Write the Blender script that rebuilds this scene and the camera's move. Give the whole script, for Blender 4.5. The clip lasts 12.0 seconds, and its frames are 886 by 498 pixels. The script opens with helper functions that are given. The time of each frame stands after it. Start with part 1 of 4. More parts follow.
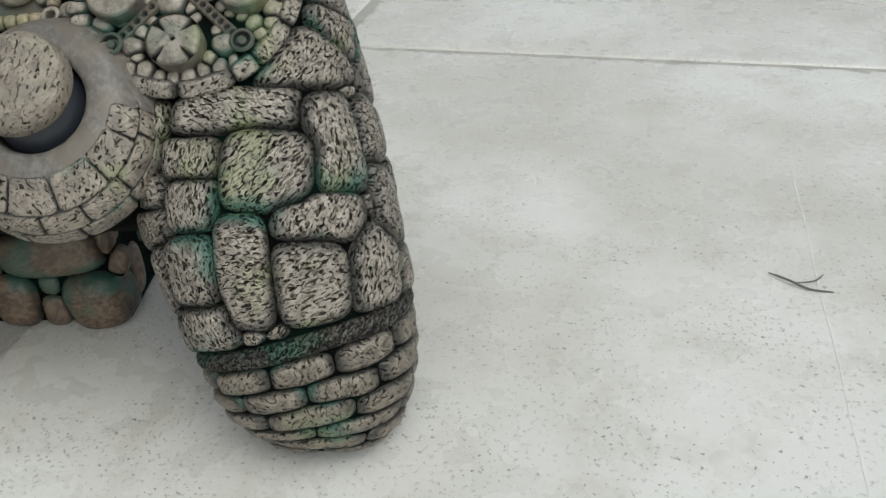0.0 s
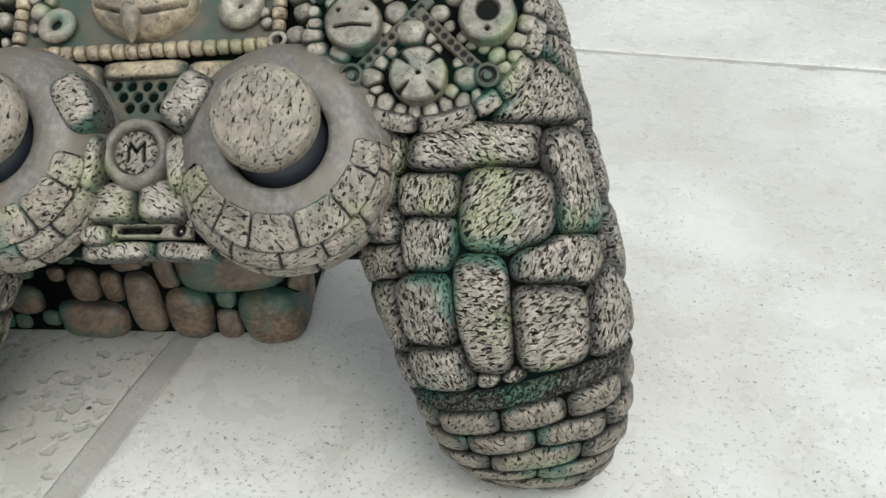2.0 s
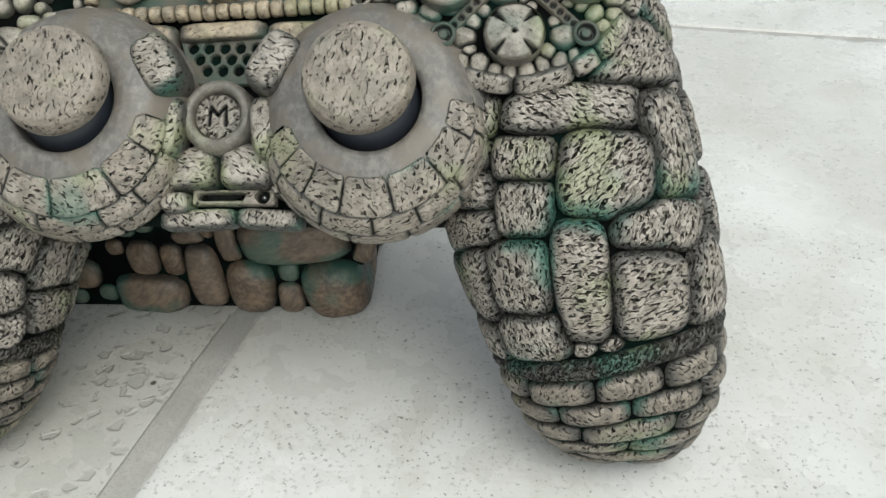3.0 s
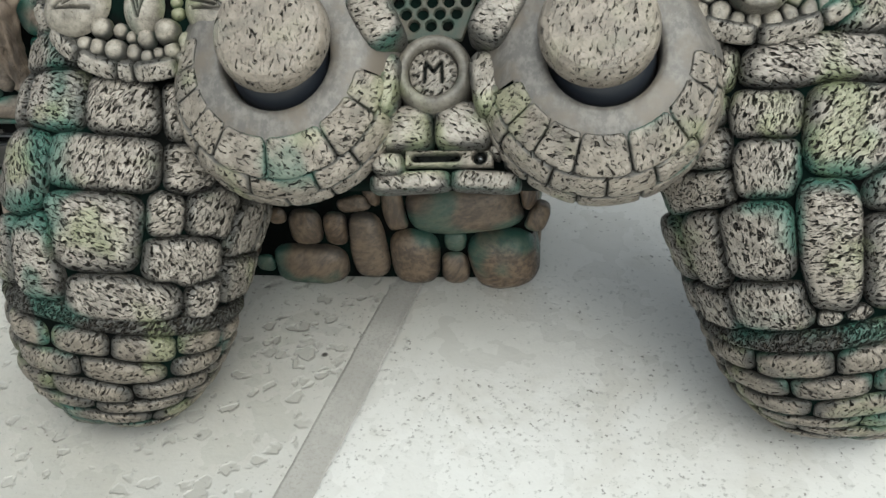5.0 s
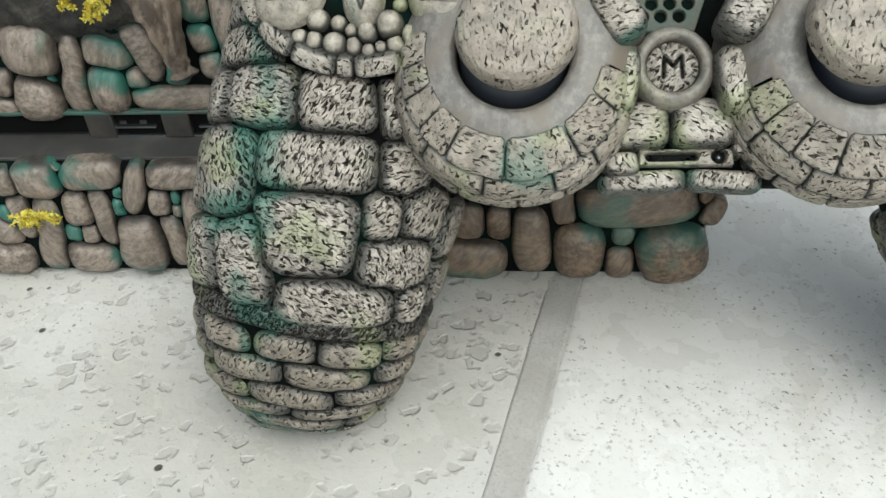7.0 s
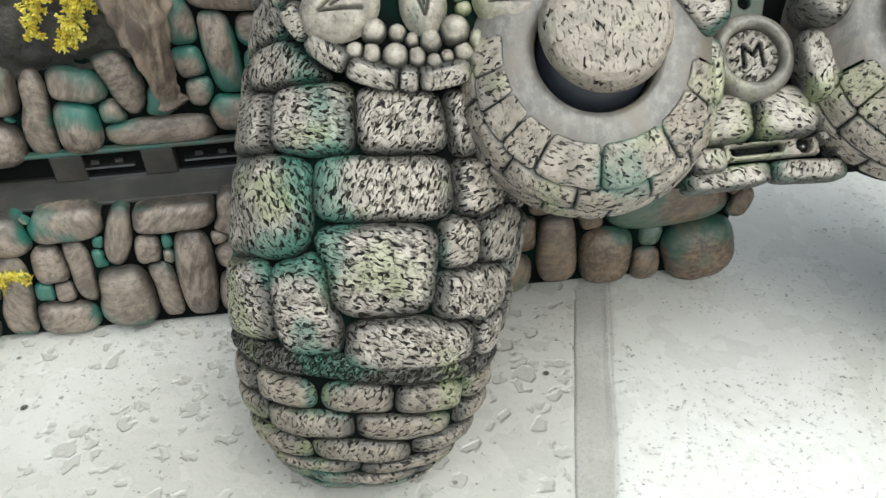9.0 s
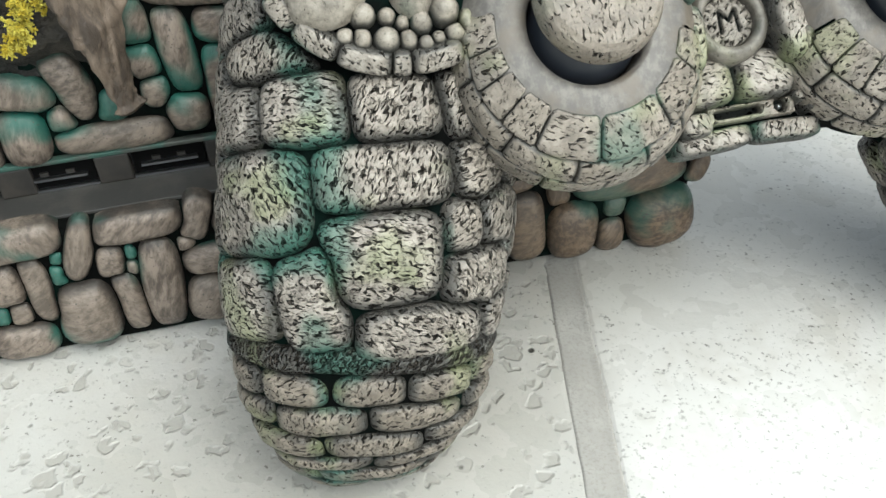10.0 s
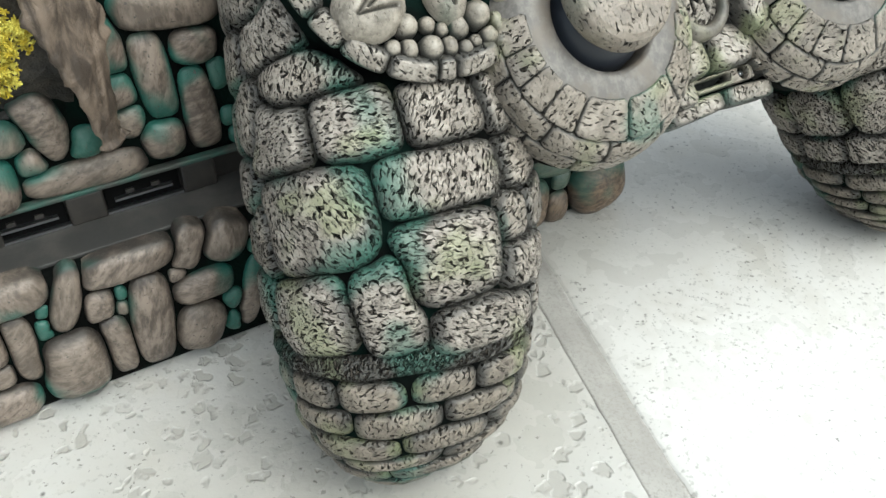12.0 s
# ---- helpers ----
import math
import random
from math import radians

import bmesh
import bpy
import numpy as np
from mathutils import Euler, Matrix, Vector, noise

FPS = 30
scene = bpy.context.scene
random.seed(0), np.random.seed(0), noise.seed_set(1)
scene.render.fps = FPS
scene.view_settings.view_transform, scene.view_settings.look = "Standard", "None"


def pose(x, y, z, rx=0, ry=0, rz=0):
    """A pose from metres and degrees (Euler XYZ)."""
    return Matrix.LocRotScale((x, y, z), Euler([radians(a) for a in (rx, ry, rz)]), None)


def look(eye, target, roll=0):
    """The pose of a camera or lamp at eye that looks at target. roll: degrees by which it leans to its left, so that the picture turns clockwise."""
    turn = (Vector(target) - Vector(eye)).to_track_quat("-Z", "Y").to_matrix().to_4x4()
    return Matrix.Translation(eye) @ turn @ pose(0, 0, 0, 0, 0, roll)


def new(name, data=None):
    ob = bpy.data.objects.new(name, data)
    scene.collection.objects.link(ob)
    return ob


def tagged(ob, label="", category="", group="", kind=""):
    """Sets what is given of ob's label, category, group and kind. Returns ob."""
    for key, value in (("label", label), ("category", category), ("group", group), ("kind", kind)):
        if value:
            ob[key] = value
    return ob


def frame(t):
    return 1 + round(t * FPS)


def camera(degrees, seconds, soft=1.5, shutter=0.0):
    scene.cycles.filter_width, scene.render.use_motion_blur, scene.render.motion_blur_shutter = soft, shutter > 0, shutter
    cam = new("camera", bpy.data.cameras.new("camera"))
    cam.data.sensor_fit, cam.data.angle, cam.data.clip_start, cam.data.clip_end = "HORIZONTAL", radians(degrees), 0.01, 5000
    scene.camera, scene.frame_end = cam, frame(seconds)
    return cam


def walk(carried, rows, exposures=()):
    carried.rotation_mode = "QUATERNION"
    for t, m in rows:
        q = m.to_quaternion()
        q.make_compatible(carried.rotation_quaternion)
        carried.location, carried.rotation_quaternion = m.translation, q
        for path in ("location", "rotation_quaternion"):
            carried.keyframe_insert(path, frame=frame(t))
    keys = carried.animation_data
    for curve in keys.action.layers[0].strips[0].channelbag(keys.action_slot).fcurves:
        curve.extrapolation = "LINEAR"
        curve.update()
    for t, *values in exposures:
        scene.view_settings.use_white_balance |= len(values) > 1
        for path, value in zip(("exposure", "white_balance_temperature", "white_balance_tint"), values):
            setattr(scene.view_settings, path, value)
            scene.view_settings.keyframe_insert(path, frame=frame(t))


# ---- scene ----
cam = camera(54.0, 12.0)
PATH = [
    (0, (0.108, -0.147, 0.136), (0.017, 1.527, -0.955), -3.0),
    (0.5, (0.098, -0.143, 0.138), (0.041, 1.523, -0.967), -2.0),
    (1, (0.089, -0.142, 0.142), (-0.047, 1.514, -0.972), -2.9),
    (1.5, (0.079, -0.139, 0.144), (-0.004, 1.507, -0.988), -1.5),
    (2, (0.069, -0.138, 0.146), (-0.082, 1.496, -0.999), -2.6),
    (2.5, (0.06, -0.138, 0.144), (-0.075, 1.49, -1.01), -2.3),
    (3, (0.052, -0.137, 0.141), (-0.098, 1.476, -1.031), -2.8),
    (3.5, (0.04, -0.135, 0.14), (-0.114, 1.469, -1.044), -3.4),
    (3.7, (0.037, -0.135, 0.14), (-0.138, 1.46, -1.054), -3.7),
    (5.3, (0.015, -0.135, 0.135), (-0.207, 1.445, -1.071), -4.5),
    (5.5, (0.013, -0.135, 0.136), (-0.204, 1.443, -1.075), -4.3),
    (6, (0.0, -0.134, 0.138), (-0.282, 1.424, -1.084), -5.6),
    (6.5, (-0.012, -0.132, 0.138), (-0.266, 1.418, -1.101), -5.2),
    (7, (-0.023, -0.13, 0.138), (-0.225, 1.415, -1.116), -4.4),
    (7.2, (-0.028, -0.129, 0.138), (-0.225, 1.415, -1.117), -4.5),
    (8.8, (-0.054, -0.119, 0.133), (-0.016, 1.432, -1.129), -4.1),
    (9, (-0.057, -0.118, 0.134), (0.034, 1.434, -1.124), -3.4),
    (9.5, (-0.063, -0.117, 0.133), (0.132, 1.416, -1.137), -3.2),
    (10, (-0.073, -0.115, 0.133), (0.245, 1.386, -1.15), -2.7),
    (10.5, (-0.083, -0.112, 0.134), (0.343, 1.355, -1.158), -1.6),
    (11, (-0.094, -0.11, 0.133), (0.45, 1.307, -1.169), -1.4),
    (11.5, (-0.104, -0.108, 0.136), (0.548, 1.256, -1.174), -0.2),
    (12, (-0.114, -0.103, 0.139), (0.654, 1.193, -1.176), 1.0),
]
walk(cam, [(t, look(eye, target, roll)) for t, eye, target, roll in PATH], exposures=[(0.0, -0.25, 6400, 3), (1.0, 0.05, 6400, 3), (2.5, 0.15, 6350, 2), (5.5, 0.26, 6300, 1), (9.0, 0.6, 6250, 1), (12.0, 0.58, 6250, 1)])

# ---------- daylight ----------
world = bpy.data.worlds.new("world")
scene.world = world
world.use_nodes = True
wn = world.node_tree.nodes
sky = wn.new("ShaderNodeTexSky")
sky.sky_type, sky.sun_disc = "NISHITA", False
sky.sun_elevation, sky.sun_rotation = radians(58), radians(148)
sky.air_density, sky.dust_density = 1.0, 4.0
haze = wn.new("ShaderNodeHueSaturation")  # thin high cloud: a paler sky
haze.inputs["Saturation"].default_value = 0.4
world.node_tree.links.new(sky.outputs[0], haze.inputs["Color"])
world.node_tree.links.new(haze.outputs[0], wn["Background"].inputs[0])
wn["Background"].inputs[1].default_value = 0.15
sun = new("sun", bpy.data.lights.new("sun", "SUN"))
sun.data.energy, sun.data.angle, sun.data.color = 1.4, radians(85), (1.0, 0.98, 0.95)
sun.matrix_world = look((0.28, -0.44, 0.85), (0, 0, 0))


# ---------- materials ----------
class Nodes:
    """A short way to wire a node material."""

    def __init__(self, name):
        self.m = bpy.data.materials.new(name)
        self.m.use_nodes = True
        self.t = self.m.node_tree
        self.b = self.t.nodes["Principled BSDF"]
        self.out = self.t.nodes["Material Output"]

    def wire(self, value, socket):
        if isinstance(value, bpy.types.NodeSocket):
            self.t.links.new(value, socket)
        elif isinstance(value, tuple) and len(value) == 3 and socket.type == "RGBA":
            socket.default_value = (*value, 1)
        else:
            socket.default_value = value

    def coords(self, stretch=(1, 1, 1), spin=False):
        c = self.t.nodes.new("ShaderNodeTexCoord").outputs["Object"]
        if spin:
            r = self.t.nodes.new("ShaderNodeVectorRotate")
            r.rotation_type = "AXIS_ANGLE"
            r.inputs["Axis"].default_value = (0.3, -0.6, 0.74)
            info = self.t.nodes.new("ShaderNodeObjectInfo")
            self.wire(self.math("MULTIPLY", info.outputs["Random"], 9.0), r.inputs["Angle"])
            self.wire(c, r.inputs["Vector"])
            c = r.outputs[0]
        k = self.t.nodes.new("ShaderNodeMapping")
        k.inputs["Scale"].default_value = stretch
        self.wire(c, k.inputs["Vector"])
        return k.outputs[0]

    def noise(self, scale, detail=3.0, rough=0.55, distort=0.0, at=None):
        n = self.t.nodes.new("ShaderNodeTexNoise")
        for key, v in (("Scale", scale), ("Detail", detail), ("Roughness", rough), ("Distortion", distort)):
            n.inputs[key].default_value = v
        self.wire(at if at is not None else self.coords(), n.inputs["Vector"])
        return n.outputs[0]

    def cells(self, scale, at=None, feature="F1"):
        n = self.t.nodes.new("ShaderNodeTexVoronoi")
        n.feature = feature
        n.inputs["Scale"].default_value = scale
        self.wire(at if at is not None else self.coords(), n.inputs["Vector"])
        return n.outputs["Distance"]

    def span(self, v, a, b, c=0.0, d=1.0):
        n = self.t.nodes.new("ShaderNodeMapRange")
        n.interpolation_type = "SMOOTHSTEP"
        for i, x in enumerate((v, a, b, c, d)):
            self.wire(x, n.inputs[i])
        return n.outputs[0]

    def math(self, op, a, b):
        n = self.t.nodes.new("ShaderNodeMath")
        n.operation = op
        self.wire(a, n.inputs[0])
        self.wire(b, n.inputs[1])
        return n.outputs[0]

    def mix(self, f, a, b):
        n = self.t.nodes.new("ShaderNodeMix")
        n.data_type = "RGBA"
        self.wire(f, n.inputs[0])
        self.wire(a, n.inputs[6])
        self.wire(b, n.inputs[7])
        return n.outputs[2]

    def attribute(self, name):
        n = self.t.nodes.new("ShaderNodeAttribute")
        n.attribute_name = name
        return n.outputs["Fac"]

    def random(self):
        return self.t.nodes.new("ShaderNodeObjectInfo").outputs["Random"]

    def bump(self, height, strength, metres, under=None):
        n = self.t.nodes.new("ShaderNodeBump")
        n.inputs["Strength"].default_value, n.inputs["Distance"].default_value = strength, metres
        self.wire(height, n.inputs["Height"])
        if under is not None:
            self.wire(under, n.inputs["Normal"])
        return n.outputs[0]

    def done(self, colour, rough, normal=None, metal=0.0):
        self.wire(colour, self.b.inputs["Base Color"])
        self.wire(rough, self.b.inputs["Roughness"])
        self.wire(metal, self.b.inputs["Metallic"])
        if normal is not None:
            self.wire(normal, self.b.inputs["Normal"])
        self.b.inputs["Specular IOR Level"].default_value = 0.5
        return self.m


def pitted(name, light, mid, cover, scale=1500.0, green=0.5, depth=0.0006, wash=0.5, relief=1.0):
    """Clay stone scored with short winding pits, a pale dry brush on top, washed brown, teal and moss green in patches,
    rims darkened.

    cover is the share of the skin that the pits take."""
    k = Nodes(name)
    turn = k.t.nodes.new("ShaderNodeVectorRotate")  # each stone was scored along its own direction
    turn.rotation_type = "AXIS_ANGLE"
    turn.inputs["Axis"].default_value = (0.0, -0.7071, 0.7071)
    k.wire(k.coords(), turn.inputs["Vector"])
    k.wire(k.math("MULTIPLY", k.random(), 3.1), turn.inputs["Angle"])
    grain = k.t.nodes.new("ShaderNodeMapping")
    grain.inputs["Scale"].default_value = (0.46, 1, 1)
    k.wire(turn.outputs[0], grain.inputs["Vector"])
    at = grain.outputs[0]
    n = k.noise(scale, 2.5, 0.55, 0.6, at)
    low = 0.28 + 0.28 * cover
    pit = k.span(n, low - 0.06, low + 0.08)  # 0 in a pit, 1 on the skin
    worm = k.math("ABSOLUTE", k.math("SUBTRACT", k.noise(scale * 0.62, 2.0, 0.5, 1.1, at), 0.5), 0.0)
    worm = k.math("MAXIMUM", k.span(worm, 0.0, 0.04), k.span(k.noise(330, 2.0), 0.28 + 0.4 * cover, 0.4 + 0.4 * cover))
    nick = k.span(k.noise(scale * 1.9, 2.0, 0.5, 0.5, at), low - 0.03, low + 0.07)  # finer nicks between the pits
    pit = k.math("MULTIPLY", k.math("MULTIPLY", pit, k.span(nick, 0.0, 1.0, 0.35, 1.0)), k.span(worm, 0.0, 1.0, 0.5, 1.0))
    fine = k.span(k.noise(scale * 1.9, 3.0, 0.6, 0.2, at), 0.3, 0.5, 1.0 - 0.4 * relief, 1.0)
    tone = k.mix(k.span(k.noise(420, 4.0, 0.7), 0.32, 0.68), mid, light)
    tone = k.mix(k.math("MULTIPLY", k.random(), 0.3), tone, (0.24, 0.2, 0.15))
    tone = k.mix(k.math("MULTIPLY", k.span(k.noise(130, 3.0, 0.6), 0.48, 0.7), wash), tone, (0.11, 0.1, 0.085))
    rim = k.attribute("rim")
    rim_wash_shade = k.math("MULTIPLY", k.span(rim, 0.2, 0.85), k.span(k.noise(150, 4.0, 0.65), 0.1, 0.5))
    tone = k.mix(k.math("MULTIPLY", rim_wash_shade, 0.85), tone, (0.03, 0.032, 0.03))  # dark wash on the rims, deepened to stand in for joint shade
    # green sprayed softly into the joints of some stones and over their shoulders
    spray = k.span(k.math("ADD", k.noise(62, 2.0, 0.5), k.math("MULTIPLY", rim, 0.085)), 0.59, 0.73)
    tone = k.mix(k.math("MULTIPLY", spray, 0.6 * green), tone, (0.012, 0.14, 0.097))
    tone = k.mix(k.math("MULTIPLY", k.span(k.noise(85, 2.0), 0.54, 0.7), 0.45 * green), tone, (0.26, 0.3, 0.13))
    skin = k.mix(fine, (0.11, 0.098, 0.08), tone)
    # pit colour: dark wash with the shade of their depth put in
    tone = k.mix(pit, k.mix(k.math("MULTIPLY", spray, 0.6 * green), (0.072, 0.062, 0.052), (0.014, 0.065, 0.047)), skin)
    # dark wash in engravings; in holes and wells, black for the shade inside
    tone = k.mix(k.attribute("ink_shade"), tone, (0.012, 0.013, 0.012))
    nrm = k.bump(k.noise(1000, 4.0, 0.6), 0.5 * relief, 0.0006, k.bump(k.span(n, low - 0.08, low + 0.14), relief, 0.0009, k.bump(pit, 0.8 * relief, depth)))
    gloss = k.span(k.noise(500, 3.0), 0.3, 0.7, 0.3, 0.48)
    k.done(tone, k.math("ADD", gloss, k.math("MULTIPLY", k.math("SUBTRACT", 1.0, pit), 0.35)), nrm)
    k.wire(k.math("MULTIPLY", k.math("MULTIPLY", pit, 0.5), k.math("SUBTRACT", 1.0, k.attribute("ink_shade"))), k.b.inputs["Specular IOR Level"])  # sheen taken out of the pits in place of their own shade
    return k.m


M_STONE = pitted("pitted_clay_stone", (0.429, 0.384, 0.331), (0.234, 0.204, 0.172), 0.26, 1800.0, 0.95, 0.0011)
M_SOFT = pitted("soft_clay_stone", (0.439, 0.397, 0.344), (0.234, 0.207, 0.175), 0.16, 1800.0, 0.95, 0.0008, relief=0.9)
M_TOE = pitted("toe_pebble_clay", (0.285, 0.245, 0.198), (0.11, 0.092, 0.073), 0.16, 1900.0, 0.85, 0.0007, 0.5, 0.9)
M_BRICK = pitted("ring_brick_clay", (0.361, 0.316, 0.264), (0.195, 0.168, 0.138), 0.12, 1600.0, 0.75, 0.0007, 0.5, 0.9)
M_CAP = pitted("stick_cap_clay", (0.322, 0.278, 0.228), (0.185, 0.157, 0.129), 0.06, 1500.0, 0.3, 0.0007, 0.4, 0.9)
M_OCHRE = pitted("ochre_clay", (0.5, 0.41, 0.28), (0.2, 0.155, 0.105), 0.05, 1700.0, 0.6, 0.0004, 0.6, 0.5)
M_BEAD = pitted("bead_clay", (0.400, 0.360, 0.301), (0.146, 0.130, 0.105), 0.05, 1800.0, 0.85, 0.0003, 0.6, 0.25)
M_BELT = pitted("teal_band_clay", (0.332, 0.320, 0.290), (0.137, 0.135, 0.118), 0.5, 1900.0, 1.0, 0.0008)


def pebble(name, light, mid, green):
    """Smooth sculpted pebbles: fine streaks along each one, teal sprayed on some ends, rims dark with wash and painted
    joint shade.
    """
    k = Nodes(name)
    at = k.coords((1, 1, 0.3), spin=True)
    grain = k.noise(900, 4.0, 0.65, 0.25, at)
    cloud = k.noise(150, 3.0, 0.6)
    tone = k.mix(k.span(k.math("ADD", k.math("MULTIPLY", grain, 0.6), k.math("MULTIPLY", cloud, 0.4)), 0.38, 0.62), mid, light)
    tone = k.mix(k.math("MULTIPLY", k.random(), 0.35), tone, (0.2, 0.165, 0.13))
    rim = k.attribute("rim")
    # rims: dark wash, with shade between pebbles put into the colour
    tone = k.mix(k.math("MULTIPLY", k.span(rim, 0.45, 1.0), k.span(k.noise(110, 3.0), 0.3, 0.6)), tone, (0.035, 0.03, 0.026))
    teal = k.span(k.math("FRACT", k.math("MULTIPLY", k.random(), 17.0), 0.0), 0.3, 0.4)
    patch = k.math("MAXIMUM", k.span(k.math("ADD", k.noise(58, 2.0), k.math("MULTIPLY", rim, 0.06)), 0.57, 0.7), k.math("MULTIPLY", k.attribute("small"), teal))
    tone = k.mix(k.math("MULTIPLY", patch, green), tone, (0.018, 0.115, 0.088))
    tone = k.mix(k.span(k.noise(1500, 2.0), 0.29, 0.37), (0.08, 0.07, 0.058), tone)
    nrm = k.bump(k.noise(2600, 3.0), 0.35, 0.00012, k.bump(grain, 0.6, 0.0003, k.bump(cloud, 0.4, 0.0008)))
    return k.done(tone, k.span(grain, 0.35, 0.65, 0.52, 0.33), nrm)


M_PEBBLE = pebble("console_pebble", (0.275, 0.222, 0.18), (0.088, 0.068, 0.054), 0.9)
# browner pebbles, darkened further for the shadow under the controller
M_BROWN_SHADED = pebble("shaded_umber_pebble", (0.21, 0.143, 0.09), (0.062, 0.04, 0.026), 0.55)
# dark green wash taken near black; the shade of open joints is in it
M_BASE = Nodes("near_black_base")
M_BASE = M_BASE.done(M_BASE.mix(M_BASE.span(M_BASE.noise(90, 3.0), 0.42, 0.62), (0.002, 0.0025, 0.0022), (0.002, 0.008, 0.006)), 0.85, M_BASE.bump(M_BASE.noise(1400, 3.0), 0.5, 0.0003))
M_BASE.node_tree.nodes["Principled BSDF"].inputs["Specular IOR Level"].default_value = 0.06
k = Nodes("worn_grey_plate")
M_RING = k.done(k.mix(k.span(k.noise(160, 4.0, 0.6), 0.42, 0.68), k.mix(k.span(k.noise(700, 4.0, 0.7, 0.0, k.coords((1, 1, 0.25))), 0.4, 0.65), (0.115, 0.106, 0.096), (0.19, 0.174, 0.155)), (0.145, 0.122, 0.097)), 0.4, k.bump(k.noise(1800, 3.0), 0.3, 0.0001))
k = Nodes("black_plastic")
# blue-grey base tint stands in for sky reflected in the plastic
M_DARK = k.done((0.022, 0.026, 0.034), k.span(k.noise(300, 3.0), 0.3, 0.7, 0.3, 0.42), k.bump(k.noise(3000, 2.0), 0.1, 0.00005))
k = Nodes("grey_console_plastic")
M_PLASTIC = k.done(k.mix(k.span(k.noise(120, 4.0, 0.65), 0.4, 0.7), (0.04, 0.039, 0.037), (0.068, 0.063, 0.057)), 0.48, k.bump(k.noise(1500, 3.0), 0.3, 0.00012))
# darker copy of the console plastic; shade under the overhang is in its colour
k = Nodes("shaded_console_plastic")
M_SHADE = k.done(k.mix(k.span(k.noise(90, 4.0, 0.65), 0.4, 0.7), (0.026, 0.024, 0.022), (0.052, 0.045, 0.038)), 0.5, k.bump(k.noise(1500, 3.0), 0.3, 0.00012))
k = Nodes("black_opening")
M_HOLE = k.done((0.004, 0.004, 0.004), 0.7)
k.b.inputs["Specular IOR Level"].default_value = 0.05
k = Nodes("green_grey_lip")
M_LIP = k.done(k.mix(k.span(k.noise(150, 4.0), 0.4, 0.62), (0.06, 0.066, 0.057), (0.035, 0.09, 0.07)), 0.5, k.bump(k.noise(1500, 3.0), 0.3, 0.0002))
k = Nodes("port_metal")
M_METAL = k.done((0.35, 0.36, 0.37), 0.35, None, 1.0)
k = Nodes("plate_clay")
# hole colour is black in place of the shade inside them
M_PLATE = k.done(k.mix(k.attribute("ink_shade"), k.mix(k.span(k.noise(130, 4.0, 0.6), 0.40, 0.66), (0.085, 0.074, 0.054), (0.034, 0.06, 0.044)), (0.006, 0.007, 0.007)), 0.6, k.bump(k.noise(1500, 3.0), 0.4, 0.0002))
k = Nodes("bark_clay")
M_BARK = k.done(k.mix(k.span(k.noise(300, 4.0, 0.65, 0.5, k.coords((1, 1, 0.3))), 0.36, 0.64), (0.06, 0.045, 0.034), (0.21, 0.16, 0.12)), 0.5, k.bump(k.noise(500, 5.0, 0.7, 0.8, k.coords((1, 1, 0.6))), 0.8, 0.0008))
k = Nodes("dark_bark")
M_DARKBARK = k.done(k.mix(k.span(k.noise(150, 5.0, 0.65), 0.4, 0.7), (0.012, 0.011, 0.009), (0.055, 0.047, 0.036)), 0.55, k.bump(k.noise(300, 5.0, 0.7), 0.9, 0.0015))
k = Nodes("yellow_moss")
M_MOSS = k.done(k.mix(k.span(k.noise(500, 2.0), 0.4, 0.65), (0.42, 0.32, 0.02), (0.62, 0.55, 0.1)), 0.8)
k = Nodes("dark_fibre")
M_FIBRE = k.done((0.12, 0.12, 0.11), 0.7)
k = Nodes("white_scratch")
M_WHITE = k.done(k.mix(k.noise(900, 3.0), (0.6, 0.59, 0.56), (0.8, 0.8, 0.78)), 0.7)


